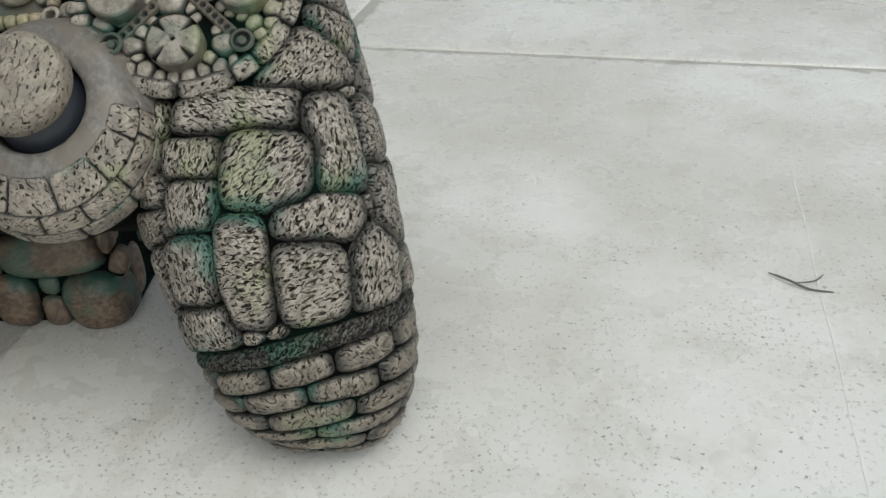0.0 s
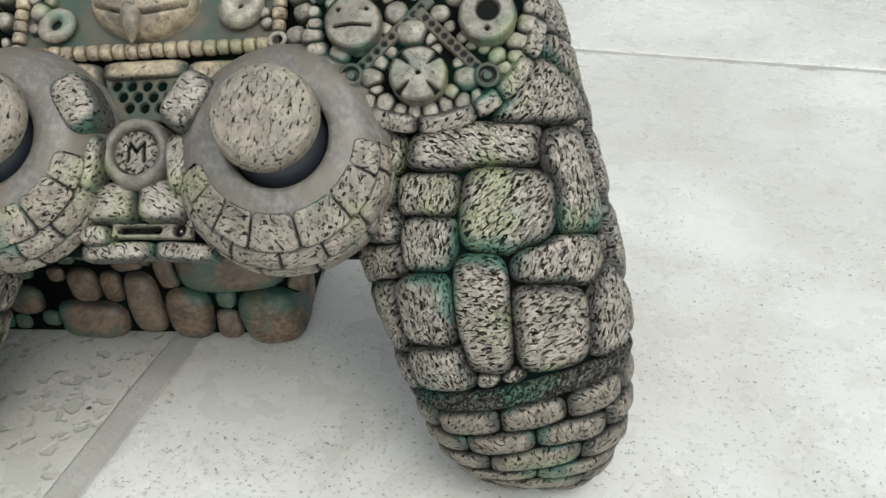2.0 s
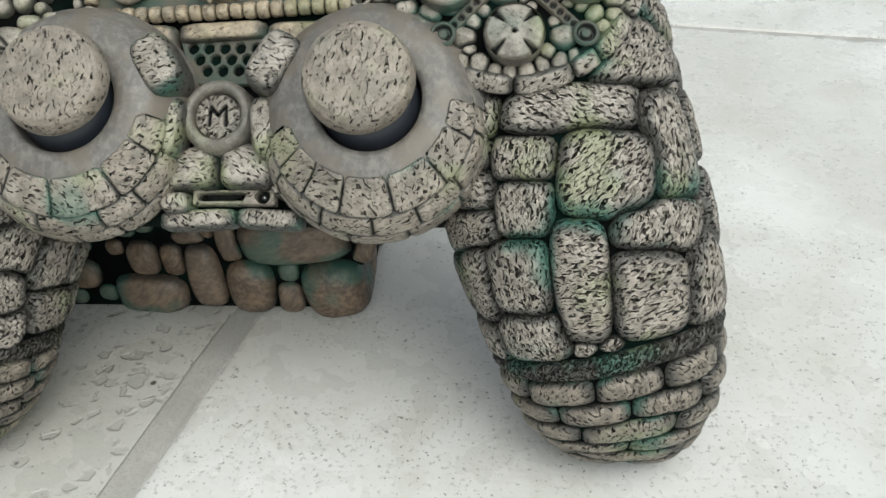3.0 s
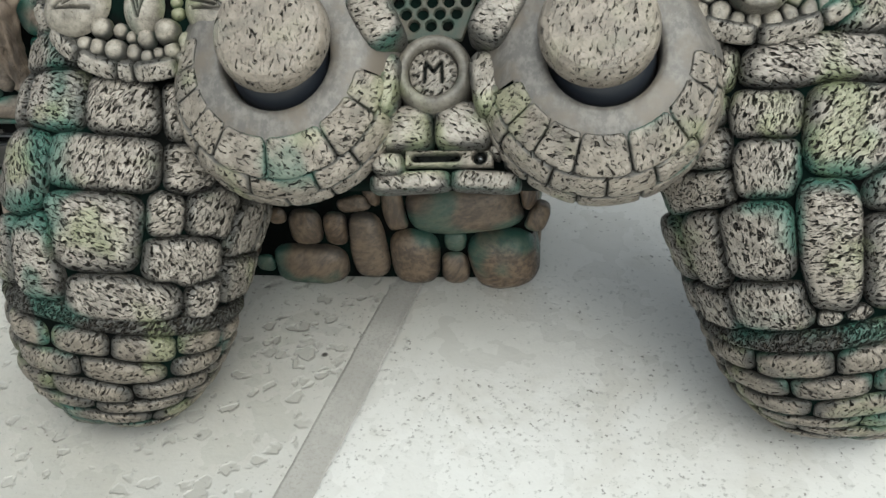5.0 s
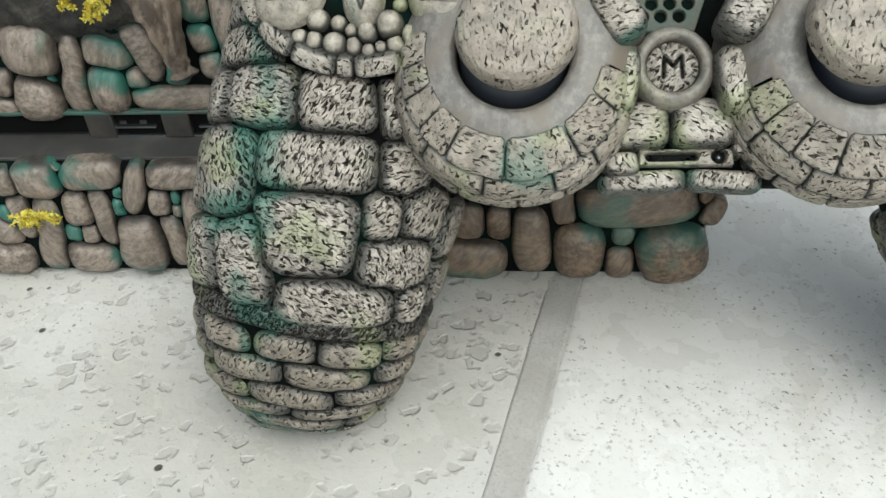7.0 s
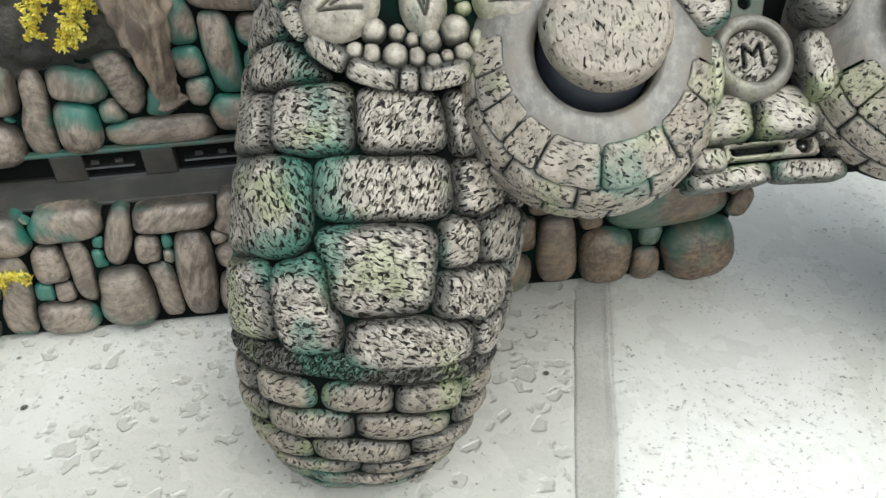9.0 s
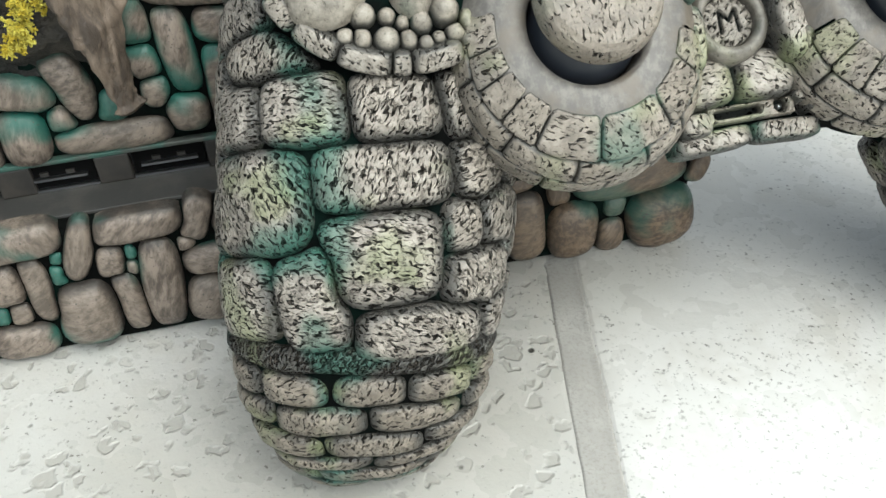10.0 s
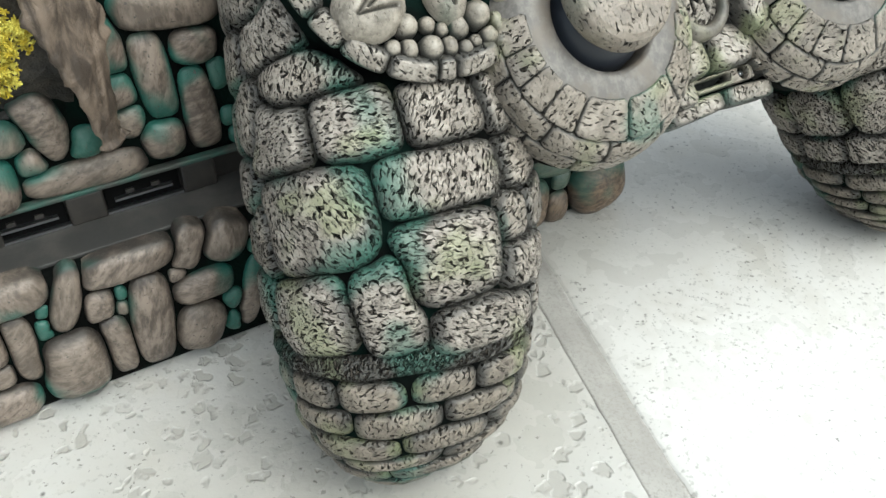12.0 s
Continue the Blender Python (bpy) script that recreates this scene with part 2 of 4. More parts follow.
def travertine(name, pits, low):
    k = Nodes(name)
    cloud = k.span(k.noise(9, 4.0, 0.6), 0.35, 0.68)
    pale = 0.05 if pits < 0.6 else -0.09
    tone = k.mix(cloud, (0.5 + pale, 0.482 + pale, 0.44 + pale), (0.64 + pale, 0.63 + pale, 0.6 + pale))
    veil = k.math("MULTIPLY", k.span(k.noise(42, 4.0, 0.65), 0.48, 0.7), 0.5)
    tone = k.mix(veil, tone, (0.5, 0.475, 0.42))
    dust = k.math("MULTIPLY", k.span(k.noise(700, 3.0, 0.6), 0.56, 0.7), k.span(k.noise(30, 3.0), 0.34, 0.6))
    tone = k.mix(k.math("MULTIPLY", dust, 0.9), tone, (0.36, 0.35, 0.32))
    speck = k.math("MULTIPLY", k.span(k.noise(750, 2.0, 0.5, 0.1), 0.645, 0.7), k.span(k.noise(40, 3.0), 0.36, 0.58))
    tone = k.mix(k.math("MULTIPLY", speck, 0.75), tone, (0.13, 0.12, 0.105))
    bent = k.t.nodes.new("ShaderNodeVectorMath")  # shallow pocks of uneven outline
    bent.operation = "ADD"
    sway = k.t.nodes.new("ShaderNodeCombineXYZ")
    k.wire(k.math("MULTIPLY", k.noise(230, 2.0), 0.006), sway.inputs[0])
    k.wire(k.math("MULTIPLY", k.noise(270, 2.0, 0.5, 0.5), 0.006), sway.inputs[1])
    k.wire(k.coords(), bent.inputs[0])
    k.wire(sway.outputs[0], bent.inputs[1])
    pock = k.math("SUBTRACT", k.cells(230, bent.outputs[0]), k.math("MULTIPLY", k.span(k.noise(140, 2.0), 0.36, 0.58), 0.38))
    hollow = k.math("MULTIPLY", k.math("MULTIPLY", k.span(pock, -0.08, 0.13, 1.0, 0.0), k.span(k.noise(25, 2.0), low - 0.1, low + 0.1)), pits)
    # pock grey and hole black also carry the shade of their depth
    tone = k.mix(k.math("MULTIPLY", hollow, 0.8), tone, (0.38, 0.365, 0.33))
    hole = k.math("MULTIPLY", k.math("MULTIPLY", k.span(k.cells(130), 0.08, 0.13, 1.0, 0.0), k.span(k.noise(35, 2.0), 0.5, 0.56)), 1.0 if pits > 0.6 else 0.0)
    tone = k.mix(hole, tone, (0.07, 0.065, 0.055))
    drop = k.math("SUBTRACT", 1.0, k.math("MAXIMUM", k.math("MULTIPLY", hollow, 0.7), hole))
    nrm = k.bump(k.noise(1300, 3.0), 0.25, 0.0001, k.bump(drop, 0.6, 0.0007, k.bump(k.noise(340, 4.0, 0.6), 0.35, 0.0005, k.bump(k.noise(60, 3.0), 0.25, 0.0005))))
    return k.done(tone, k.span(k.noise(70, 3.0), 0.35, 0.65, 0.22, 0.4), nrm)


M_TILE = travertine("travertine", 0.06, 0.45)
M_TILE_PITTED = travertine("pitted_travertine", 1.0, 0.34)
k = Nodes("grout")
M_GROUT = k.done(k.mix(k.span(k.noise(1500, 4.0, 0.7), 0.3, 0.55), (0.31, 0.296, 0.268), k.mix(k.span(k.noise(70, 3.0), 0.4, 0.65), (0.36, 0.345, 0.316), (0.44, 0.425, 0.393))), 0.7, k.bump(k.noise(1200, 4.0, 0.7), 0.5, 0.0003, k.bump(k.noise(250, 4.0), 0.5, 0.0006)))


# ---------- mesh helpers ----------
def mesh_of(name, verts, faces, material, smooth=True, **values):
    me = bpy.data.meshes.new(name)
    me.from_pydata([tuple(v) for v in verts], [], faces)
    me.materials.append(material)
    if smooth:
        me.polygons.foreach_set("use_smooth", [True] * len(me.polygons))
    for key, row in values.items():
        me.attributes.new(key, "FLOAT", "POINT").data.foreach_set("value", [float(x) for x in row])
    me.update()
    return me


def thing(name, base, label, category, group="", kind=""):
    ob = new(name)
    ob.location = base
    ob.empty_display_size = 0.01
    return tagged(ob, label, category, group, kind)


def part(name, verts, faces, material, parent, label="", smooth=True, **values):
    """A mesh in world space, hung under a thing or under a part."""
    ob = new(name, mesh_of(name, verts, faces, material, smooth, **values))
    ob.parent = parent
    if parent.parent is None:
        ob.matrix_parent_inverse = Matrix.Translation(-parent.location)
    return tagged(ob, label)


def grid_faces(rows, cols, closed=True):
    f = []
    for i in range(rows - 1):
        for j in range(cols if closed else cols - 1):
            k = (j + 1) % cols
            f.append((i * cols + j, (i + 1) * cols + j, (i + 1) * cols + k, i * cols + k))
    return f


def lathe(profile, place, n=48):
    """Turns (radius, height) rows; place(x, y, h) gives the world point."""
    verts = [place(r * math.cos(2 * math.pi * j / n), r * math.sin(2 * math.pi * j / n), h) for r, h in profile for j in range(n)]
    return verts, grid_faces(len(profile), n)


def box(x0, x1, y0, y1, z0, z1, bevel=0.0):
    bm = bmesh.new()
    bmesh.ops.create_cube(bm, size=1.0)
    for v in bm.verts:
        v.co = Vector(((x0 + x1) / 2 + v.co.x * (x1 - x0), (y0 + y1) / 2 + v.co.y * (y1 - y0), (z0 + z1) / 2 + v.co.z * (z1 - z0)))
    if bevel:
        bmesh.ops.bevel(bm, geom=bm.edges[:], offset=bevel, segments=2, affect="EDGES", profile=0.5)
    bm.verts.index_update()
    out = [v.co.copy() for v in bm.verts], [tuple(v.index for v in f.verts) for f in bm.faces]
    bm.free()
    return out


# ---------- stones: a rounded block fitted against its neighbours and domed ----------
def off_block(s, x, y, curve=0.5):
    """How far a point lies outside (plus) or inside (minus) a rounded block (u, v, half width, half height, turn)."""
    c, z = math.cos(radians(s[4])), math.sin(radians(s[4]))
    dx, dy = x - s[0], y - s[1]
    r = curve * min(s[2], s[3])
    a, b = abs(dx * c + dy * z) - s[2] + r, abs(dy * c - dx * z) - s[3] + r
    return math.hypot(max(a, 0.0), max(b, 0.0)) + min(max(a, b), 0.0) - r


def fitted(i, rows, gap, swell, soft, curve=0.5, count=40):
    """The outline of a stone: it swells until it meets its neighbours half way."""
    s = rows[i]
    near = [o for j, o in enumerate(rows) if j != i and math.hypot(o[0] - s[0], o[1] - s[1]) < math.hypot(s[2], s[3]) + math.hypot(o[2], o[3]) + 2 * swell]
    c, z = math.cos(radians(s[4])), math.sin(radians(s[4]))
    ring = []
    for k in range(count):
        a = 2 * math.pi * (k + 0.5) / count
        ca, sa = math.cos(a), math.sin(a)
        q = (abs(ca) ** 3 + abs(sa) ** 3) ** (-1 / 3)
        x, y = ca * q * s[2], sa * q * s[3]
        x, y = x * c - y * z, x * z + y * c
        lo, hi = 0.0, 1.0 + 2.0 * swell / min(s[2], s[3])
        for _ in range(11):
            f = (lo + hi) / 2
            px, py = s[0] + x * f, s[1] + y * f
            d = off_block(s, px, py, curve)
            if d < swell and all(d + gap < off_block(o, px, py, curve) for o in near):
                lo = f
            else:
                hi = f
        ring.append((s[0] + x * lo, s[1] + y * lo))
    for _ in range(soft):
        ring = [((ring[m - 1][0] + 2 * ring[m][0] + ring[(m + 1) % count][0]) / 4, (ring[m - 1][1] + 2 * ring[m][1] + ring[(m + 1) % count][1]) / 4) for m in range(count)]
    if max(math.dist(p, (s[0], s[1])) for p in ring) < 0.4:
        return None
    return ring


BLOCK = ((1.0, -0.9), (1.0, 0.0), (0.99, 0.25), (0.962, 0.48), (0.91, 0.67), (0.83, 0.81), (0.71, 0.9), (0.54, 0.96), (0.36, 0.99), (0.18, 1.0))
BRICK = ((1.0, -0.9), (1.0, 0.1), (0.985, 0.5), (0.955, 0.8), (0.9, 0.96), (0.75, 1.0), (0.5, 1.02), (0.25, 1.03))
DOME = ((1.0, -0.9), (0.99, 0.1), (0.94, 0.36), (0.82, 0.6), (0.64, 0.79), (0.4, 0.93), (0.18, 0.99))


def lay(name, rows, place, parent, material, height, gap=0.1, swell=1.0, soft=2, profile=BLOCK, lump=0.14, take=None, curve=0.5):
    """Lays stones (u, v, half width, half height, turn) on a surface; place(u, v, up) in mm gives the world point."""
    for i, s in enumerate(rows):
        if take is not None and not take(i):
            continue
        ring = fitted(i, rows, gap, swell, soft, curve)
        if ring is None:
            continue
        mu, mv = sum(p[0] for p in ring) / len(ring), sum(p[1] for p in ring) / len(ring)
        tall = height * min(1.0, 0.45 + 0.11 * (s[2] + s[3]) / 2) if profile is not DOME else height * min(s[2], s[3])
        seed = Vector((i * 3.7, len(rows) * 1.3, height * 5))
        verts, rim = [], []
        for f, h in profile:
            for p in ring:
                u, v = mu + (p[0] - mu) * f, mv + (p[1] - mv) * f
                q = Vector((u, v, 0)) + seed
                up = h * tall + (lump * (noise.noise(q * 0.28) * 1.6 + noise.noise(q * 0.8) * 0.7 + noise.noise(q * 1.7) * 0.55) if h > 0 else 0)
                verts.append(place(u, v, up))
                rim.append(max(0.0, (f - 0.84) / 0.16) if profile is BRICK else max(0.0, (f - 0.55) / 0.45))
        verts.append(place(mu, mv, tall + lump * noise.noise((Vector((mu, mv, 0)) + seed) * 0.28)))
        rim.append(0)
        n, m = len(ring), len(profile)
        faces = grid_faces(m, n) + [((m - 1) * n + k, m * n, (m - 1) * n + (k + 1) % n) for k in range(n)]
        part(name, verts, faces, material, parent, rim=rim, small=[1.0 if max(s[2], s[3]) < 3.3 else 0.0] * len(verts), ink_shade=[0.0] * len(verts))


# ---------- carved plates: a height for every point of a disc or a sheet ----------
def carved_disc(radius, wide, height, place, rings=22, n=64):
    """height(x, y, f) gives (mm up, ink); f is 0 in the middle and 1 at the edge. wide stretches x."""
    verts, ink_shade = [place(0, 0, height(0, 0, 0)[0])], [height(0, 0, 0)[1]]
    for i in range(1, rings + 1):
        f = i / rings
        for j in range(n):
            a = 2 * math.pi * j / n
            x, y = radius * wide * f * math.cos(a), radius * f * math.sin(a)
            h, k = height(x, y, f)
            verts.append(place(x, y, h))
            ink_shade.append(k)
    faces = [(0, 1 + (j + 1) % n, 1 + j) for j in range(n)]
    faces += [tuple(1 + q for q in f[::-1]) for f in grid_faces(rings, n)]
    return verts, faces, ink_shade


def carved_sheet(x0, x1, y0, y1, step, height, place, squeeze=0.0):
    """A sheet of heights; squeeze narrows it towards y0."""
    nx, ny = max(2, int((x1 - x0) / step)), max(2, int((y1 - y0) / step))
    verts, ink_shade, mid = [], [], (x0 + x1) / 2
    for j in range(ny + 1):
        y = y0 + (y1 - y0) * j / ny
        for i in range(nx + 1):
            x = x0 + (x1 - x0) * i / nx
            x = mid + (x - mid) * (1 - squeeze * (1 - j / ny))
            h, k = height(x, y)
            if i in (0, nx) or j in (0, ny):
                h -= 2.0
            verts.append(place(x, y, h))
            ink_shade.append(k)
    return verts, [f[::-1] for f in grid_faces(ny + 1, nx + 1, False)], ink_shade


def off_line(x, y, lines):
    """How far a point lies from the nearest of some strokes."""
    best = 99.0
    for ax, ay, bx, by in lines:
        dx, dy = bx - ax, by - ay
        f = min(1, max(0, ((x - ax) * dx + (y - ay) * dy) / max(dx * dx + dy * dy, 1e-9)))
        best = min(best, math.hypot(x - ax - f * dx, y - ay - f * dy))
    return best


def dip(d, r, soft):
    """1 inside a mark of half width r, falling to 0 over soft."""
    return min(1.0, max(0.0, (r + soft - d) / soft))


# ---------- the gamepad's shape: local millimetres (X across, V up the face, N out of the face) ----------
PAD = Matrix.Translation((0.002, 0.0, 0.070)) @ Matrix.Rotation(radians(45), 4, "X")


def P(x, v, n):
    return PAD @ Vector((x * 0.001, v * 0.001, n * 0.001))


# sections of each grip: X, V, N of the middle, half width, half depth
SHAPE = {
    -1: np.array([
        (53.6, 22, -17.8, 23.7, 17.2), (57.2, 6, -19.3, 23.6, 18.3), (61.1, -10, -20.3, 22.9, 18.5), (64.1, -22, -21.8, 22, 18.4),
        (66.5, -33.9, -25.2, 21.1, 17.4), (68.1, -43.8, -29.2, 19.9, 16.2), (68.9, -51.8, -33.7, 16.5, 13.3), (69.2, -57.7, -37.2, 10.4, 8.9), (69.3, -60.4, -38.6, 0.6, 0.6)], float),
    1: np.array([
        (53.1, 22, -20.2, 24.7, 21), (57.5, 6, -22, 24.3, 22.1), (62.2, -10, -23.2, 23.4, 22.4), (65.7, -21.6, -24.9, 22.3, 22.3),
        (68.7, -32.7, -28.7, 21.1, 21.3), (70.9, -42.3, -32.8, 19.9, 19.8), (72.1, -50.4, -37.1, 16.7, 15.5), (72.2, -56.2, -40.4, 10.8, 9.3), (72.2, -58.3, -41.6, 0.6, 0.6)], float),
}
GRIP_V = np.array((0, 16.8, 33.2, 46, 58.8, 70, 79.2, 86.2, 89.7))  # mm along the grip at each section
GRIP_U = 0.37  # mm of girth a degree


def grip_row(side, v):
    s = min(max(float(np.interp(v, GRIP_V, np.arange(9))), 0.0), 7.999)
    i = int(s)
    f = s - i
    p0, p1, p2, p3 = (SHAPE[side][k] for k in (max(i - 1, 0), i, i + 1, min(i + 2, 8)))
    return 0.5 * (2 * p1 + (p2 - p0) * f + (2 * p0 - 5 * p1 + 4 * p2 - p3) * f * f + (3 * p1 - p0 - 3 * p2 + p3) * f ** 3)


def grip_point(side, v, a, up=0.0):
    """A point on a grip: v mm along it, a degrees round it from the face (plus: outwards), up mm above the skin."""
    v = min(max(v, -8.0), 89.5)
    lead = min(v, 0.0)
    v = max(v, 0.0)
    r = grip_row(side, v)
    t = grip_row(side, min(v + 1.5, 89.6))[:3] - grip_row(side, max(v - 1.5, 0.0))[:3]
    t = t / np.linalg.norm(t)
    n = np.array((0.0, 0.0, 1.0))
    n = n - t * n.dot(t)
    n /= np.linalg.norm(n)
    e = np.cross(n, t)
    e = e if e[0] > 0 else -e
    q = radians(a)
    c, z = math.cos(q), math.sin(q)
    k = (abs(c) ** 2.4 + abs(z) ** 2.4) ** (-1 / 2.4)
    p = r[:3] + t * lead + n * (c * k * (max(r[4], 0.1) + up)) + e * (z * k * (max(r[3], 0.1) + up))
    return p * np.array((side, 1, 1))


# ---------- where the stones lie: place along and across, half sizes in mm, turn in degrees ----------
GRIP_R_a = [
    (2.0, 20.5, 10.2, 4.3, 17), (-7.1, 26.4, 4.4, 3.7, 22), (4.3, 32.4, 7.9, 7.7, 23), (15.8, 30.2, 5.2, 9.5, 2), (-9.2, 34.0, 4.3, 4.6, 20),
    (-19.9, 34.1, 5.4, 3.1, 16), (-16.8, 28.2, 3.5, 3.3, 22), (-14.6, 23.0, 2.1, 2.5, 24), (-11.6, 15.7, 2.6, 4.5, 26), (-4.4, 46.3, 4.4, 8.9, 11),
    (10.0, 41.9, 8.0, 4.2, 12), (-14.1, 43.9, 5.5, 6.0, 13), (-14.7, 53.0, 6.4, 4.2, 5), (5.7, 50.3, 6.1, 6.3, 12), (18.5, 51.9, 5.2, 6.8, 10),
    (14.0, 13.9, 8.0, 4.5, 3), (25.0, 27.6, 4.6, 6.6, -4), (26.0, 40.4, 5.0, 7.2, 1),
]
GRIP_R_b = [
    (24.4, 6.0, 4.6, 4.4, 5), (25.0, -0.3, 4.2, 4.0, 4), (-21.5, 43.5, 3.2, 6.4, 3),
]
GRIP_L = [
    (15.3, 19.2, 7.9, 4.2, 13), (21.0, 12.3, 5.2, 3.2, 13), (21.6, 27.7, 5.4, 5.6, -2), (10.0, 27.0, 6.0, 5.8, 9), (-1.7, 25.9, 6.0, 5.4, 12),
    (-10.7, 23.3, 3.0, 5.9, 23), (17.6, 40.3, 9.0, 7.4, 5), (-0.9, 35.8, 9.4, 5.2, 11), (-14.3, 33.2, 3.8, 4.4, 16), (20.1, 53.2, 6.4, 6.0, 12),
    (7.5, 52.4, 5.1, 7.2, 14), (-1.5, 46.2, 8.8, 6.3, 9), (-12.7, 41.7, 2.8, 4.3, 12), (-19.7, 39.5, 3.7, 4.7, 11), (-16.7, 48.6, 6.6, 4.6, 8),
    (-7.5, 56.7, 10.4, 4.7, 8), (-21.8, 55.7, 3.0, 4.4, -6),
]
CLUSTER_R_a = [
    (30.8, 21.6, 2.0, 1.3, -1), (31.9, 18.9, 1.9, 1.5, -1), (34.0, 15.6, 1.9, 1.8, -1), (36.1, 18.1, 2.0, 1.5, -1), (39.4, 18.8, 1.7, 1.0, -1),
    (31.2, 24.0, 1.2, 1.0, -1), (30.9, 26.3, 1.0, 1.0, -1), (41.0, 19.6, 0.8, 0.6, -1), (43.0, 21.1, 0.9, 0.9, -1), (45.4, 18.2, 1.1, 1.0, -1),
    (46.2, 25.8, 2.0, 2.2, -1), (44.4, 22.7, 1.2, 1.3, -1), (43.6, 16.3, 1.3, 1.4, -1), (42.0, 13.4, 2.1, 1.8, 0), (39.3, 10.5, 1.3, 1.2, 0),
    (41.8, 8.9, 1.3, 1.5, 0), (43.0, 11.3, 1.1, 1.0, 0), (44.7, 8.6, 1.7, 1.8, 0),
]
CLUSTER_R_b = [
    (47.4, 7.2, 1.2, 1.3, 0), (50.1, 7.0, 1.2, 1.2, 0), (53.0, 7.2, 1.6, 1.5, 0), (55.6, 8.3, 1.3, 1.5, 0), (56.7, 10.6, 1.3, 1.5, 0),
    (58.5, 9.0, 1.4, 1.5, 0), (59.2, 13.3, 2.2, 2.1, 0), (57.9, 16.1, 1.1, 1.0, -1), (61.0, 9.8, 0.7, 1.5, 0), (52.5, 20.8, 1.2, 1.2, -1),
    (49.2, 21.9, 3.0, 2.4, -1), (54.2, 25.6, 1.7, 1.5, -1), (56.0, 23.2, 0.9, 1.0, -1), (58.6, 21.0, 1.2, 1.0, -1), (60.2, 19.7, 1.2, 0.8, -1),
    (62.4, 19.1, 1.2, 1.0, -1), (64.5, 20.1, 0.8, 0.5, -1), (64.7, 17.4, 1.5, 1.6, -1),
]
CLUSTER_R_c = [
    (68.5, 20.3, 2.2, 1.5, -1), (67.9, 17.2, 1.4, 1.3, -1), (66.0, 15.3, 1.3, 1.2, -1), (70.2, 23.3, 1.8, 2.2, -1), (70.9, 26.3, 1.5, 1.6, -1),
]
CLUSTER_L_a = [
    (-60.3, 8.3, 1.9, 1.9, -1), (-56.8, 7.7, 1.3, 1.3, -1), (-54.6, 6.5, 1.1, 1.1, -1), (-52.0, 6.2, 1.7, 1.8, -1), (-48.3, 7.3, 2.3, 2.3, -1),
    (-63.3, 5.6, 1.3, 1.2, -1), (-60.9, 4.9, 1.3, 1.6, -1), (-57.4, 4.2, 1.9, 1.9, -1), (-54.2, 3.9, 1.2, 1.5, -1), (-51.7, 3.0, 1.1, 1.1, -1),
    (-49.7, 3.6, 1.0, 0.9, -1), (-47.2, 4.0, 1.5, 1.4, -1), (-45.1, 5.6, 1.1, 1.7, -1), (-43.5, 5.1, 1.0, 1.1, -1), (-36.8, 17.1, 2.4, 1.4, -1),
]
CLUSTER_L_b = [
    (-33.0, 18.3, 1.6, 0.8, -1), (-34.6, 15.2, 1.5, 1.3, -1),
]
FRONT = [
    (-7.9, -8.7, 5.5, 4.1, 0), (3.2, -8.5, 5.5, 4.2, 0), (-9.5, 0.2, 2.5, 4.7, -9), (7.5, -0.0, 2.3, 5.1, 5), (-9.9, -14.9, 2.7, 2.6, 0),
    (8.3, -12.2, 1.7, 1.3, 0), (-6.6, -17.8, 6.9, 2.0, 3), (5.0, -17.6, 5.9, 2.0, -3), (10.2, -11.5, 1.9, 2.9, 36), (-14.6, 9.6, 4.5, 5.9, 31),
    (5.9, 9.5, 4.8, 5.0, -30), (-3.9, 18.4, 8.5, 1.6, 3), (-19.0, 17.0, 6.8, 2.7, 0), (12.3, 17.3, 7.7, 2.7, 0), (-29.0, 17.4, 4.0, 1.0, -3),
    (23.6, 21.9, 1.5, 1.3, -1), (23.2, 19.7, 4.2, 0.9, -1),
]
CON_LOW_a = [
    (-126.0, 29.4, 8.1, 3.9, 3), (-115.8, 25.2, 2.8, 7.9, -26), (-103.4, 28.9, 9.8, 3.3, 1), (-131.1, 19.8, 3.7, 5.5, -7), (-141.1, 12.0, 3.6, 11.0, -8),
    (-125.4, 17.2, 2.8, 8.4, 3), (-119.9, 24.2, 1.2, 1.8, -7), (-120.4, 20.2, 1.9, 2.6, -7), (-134.7, 12.3, 2.0, 2.5, -8), (-130.6, 12.3, 2.2, 3.5, -8),
    (-132.1, 5.3, 6.7, 4.4, -1), (-117.8, 9.7, 6.5, 8.3, -3), (-110.3, 21.2, 2.7, 4.0, -7), (-105.9, 22.8, 1.6, 1.7, -7), (-106.6, 19.2, 1.6, 1.9, -7),
    (-109.3, 10.6, 2.8, 7.9, 3), (-101.9, 13.9, 4.2, 11.8, -3), (-95.2, 22.7, 1.7, 2.1, -7),
]
CON_LOW_b = [
    (-92.4, 28.7, 3.1, 5.3, -23), (-84.7, 27.8, 4.2, 5.0, -23), (-90.8, 18.2, 6.1, 3.7, 1), (-93.2, 7.9, 5.2, 6.1, -21), (-85.3, 11.9, 2.3, 2.5, -26),
    (-85.6, 5.8, 2.1, 2.6, -27), (-81.3, 12.4, 2.5, 9.5, -19), (-138.7, 28.0, 6.4, 4.6, 0), (-132.0, 31.1, 2.2, 1.7, 0), (-145.7, 18.0, 3.2, 7.0, 6),
    (-149.7, 17.7, 2.3, 3.0, 0), (-153.2, 5.6, 5.9, 5.4, 1), (-151.8, 12.4, 3.7, 5.0, 0), (-146.8, 26.8, 2.8, 4.4, 0), (-37.7, 16.3, 3.8, 5.0, 0),
    (-30.2, 15.9, 3.1, 4.5, 0), (-38.0, 5.5, 9.2, 5.6, -2), (-23.2, 10.9, 4.4, 9.5, 5),
]
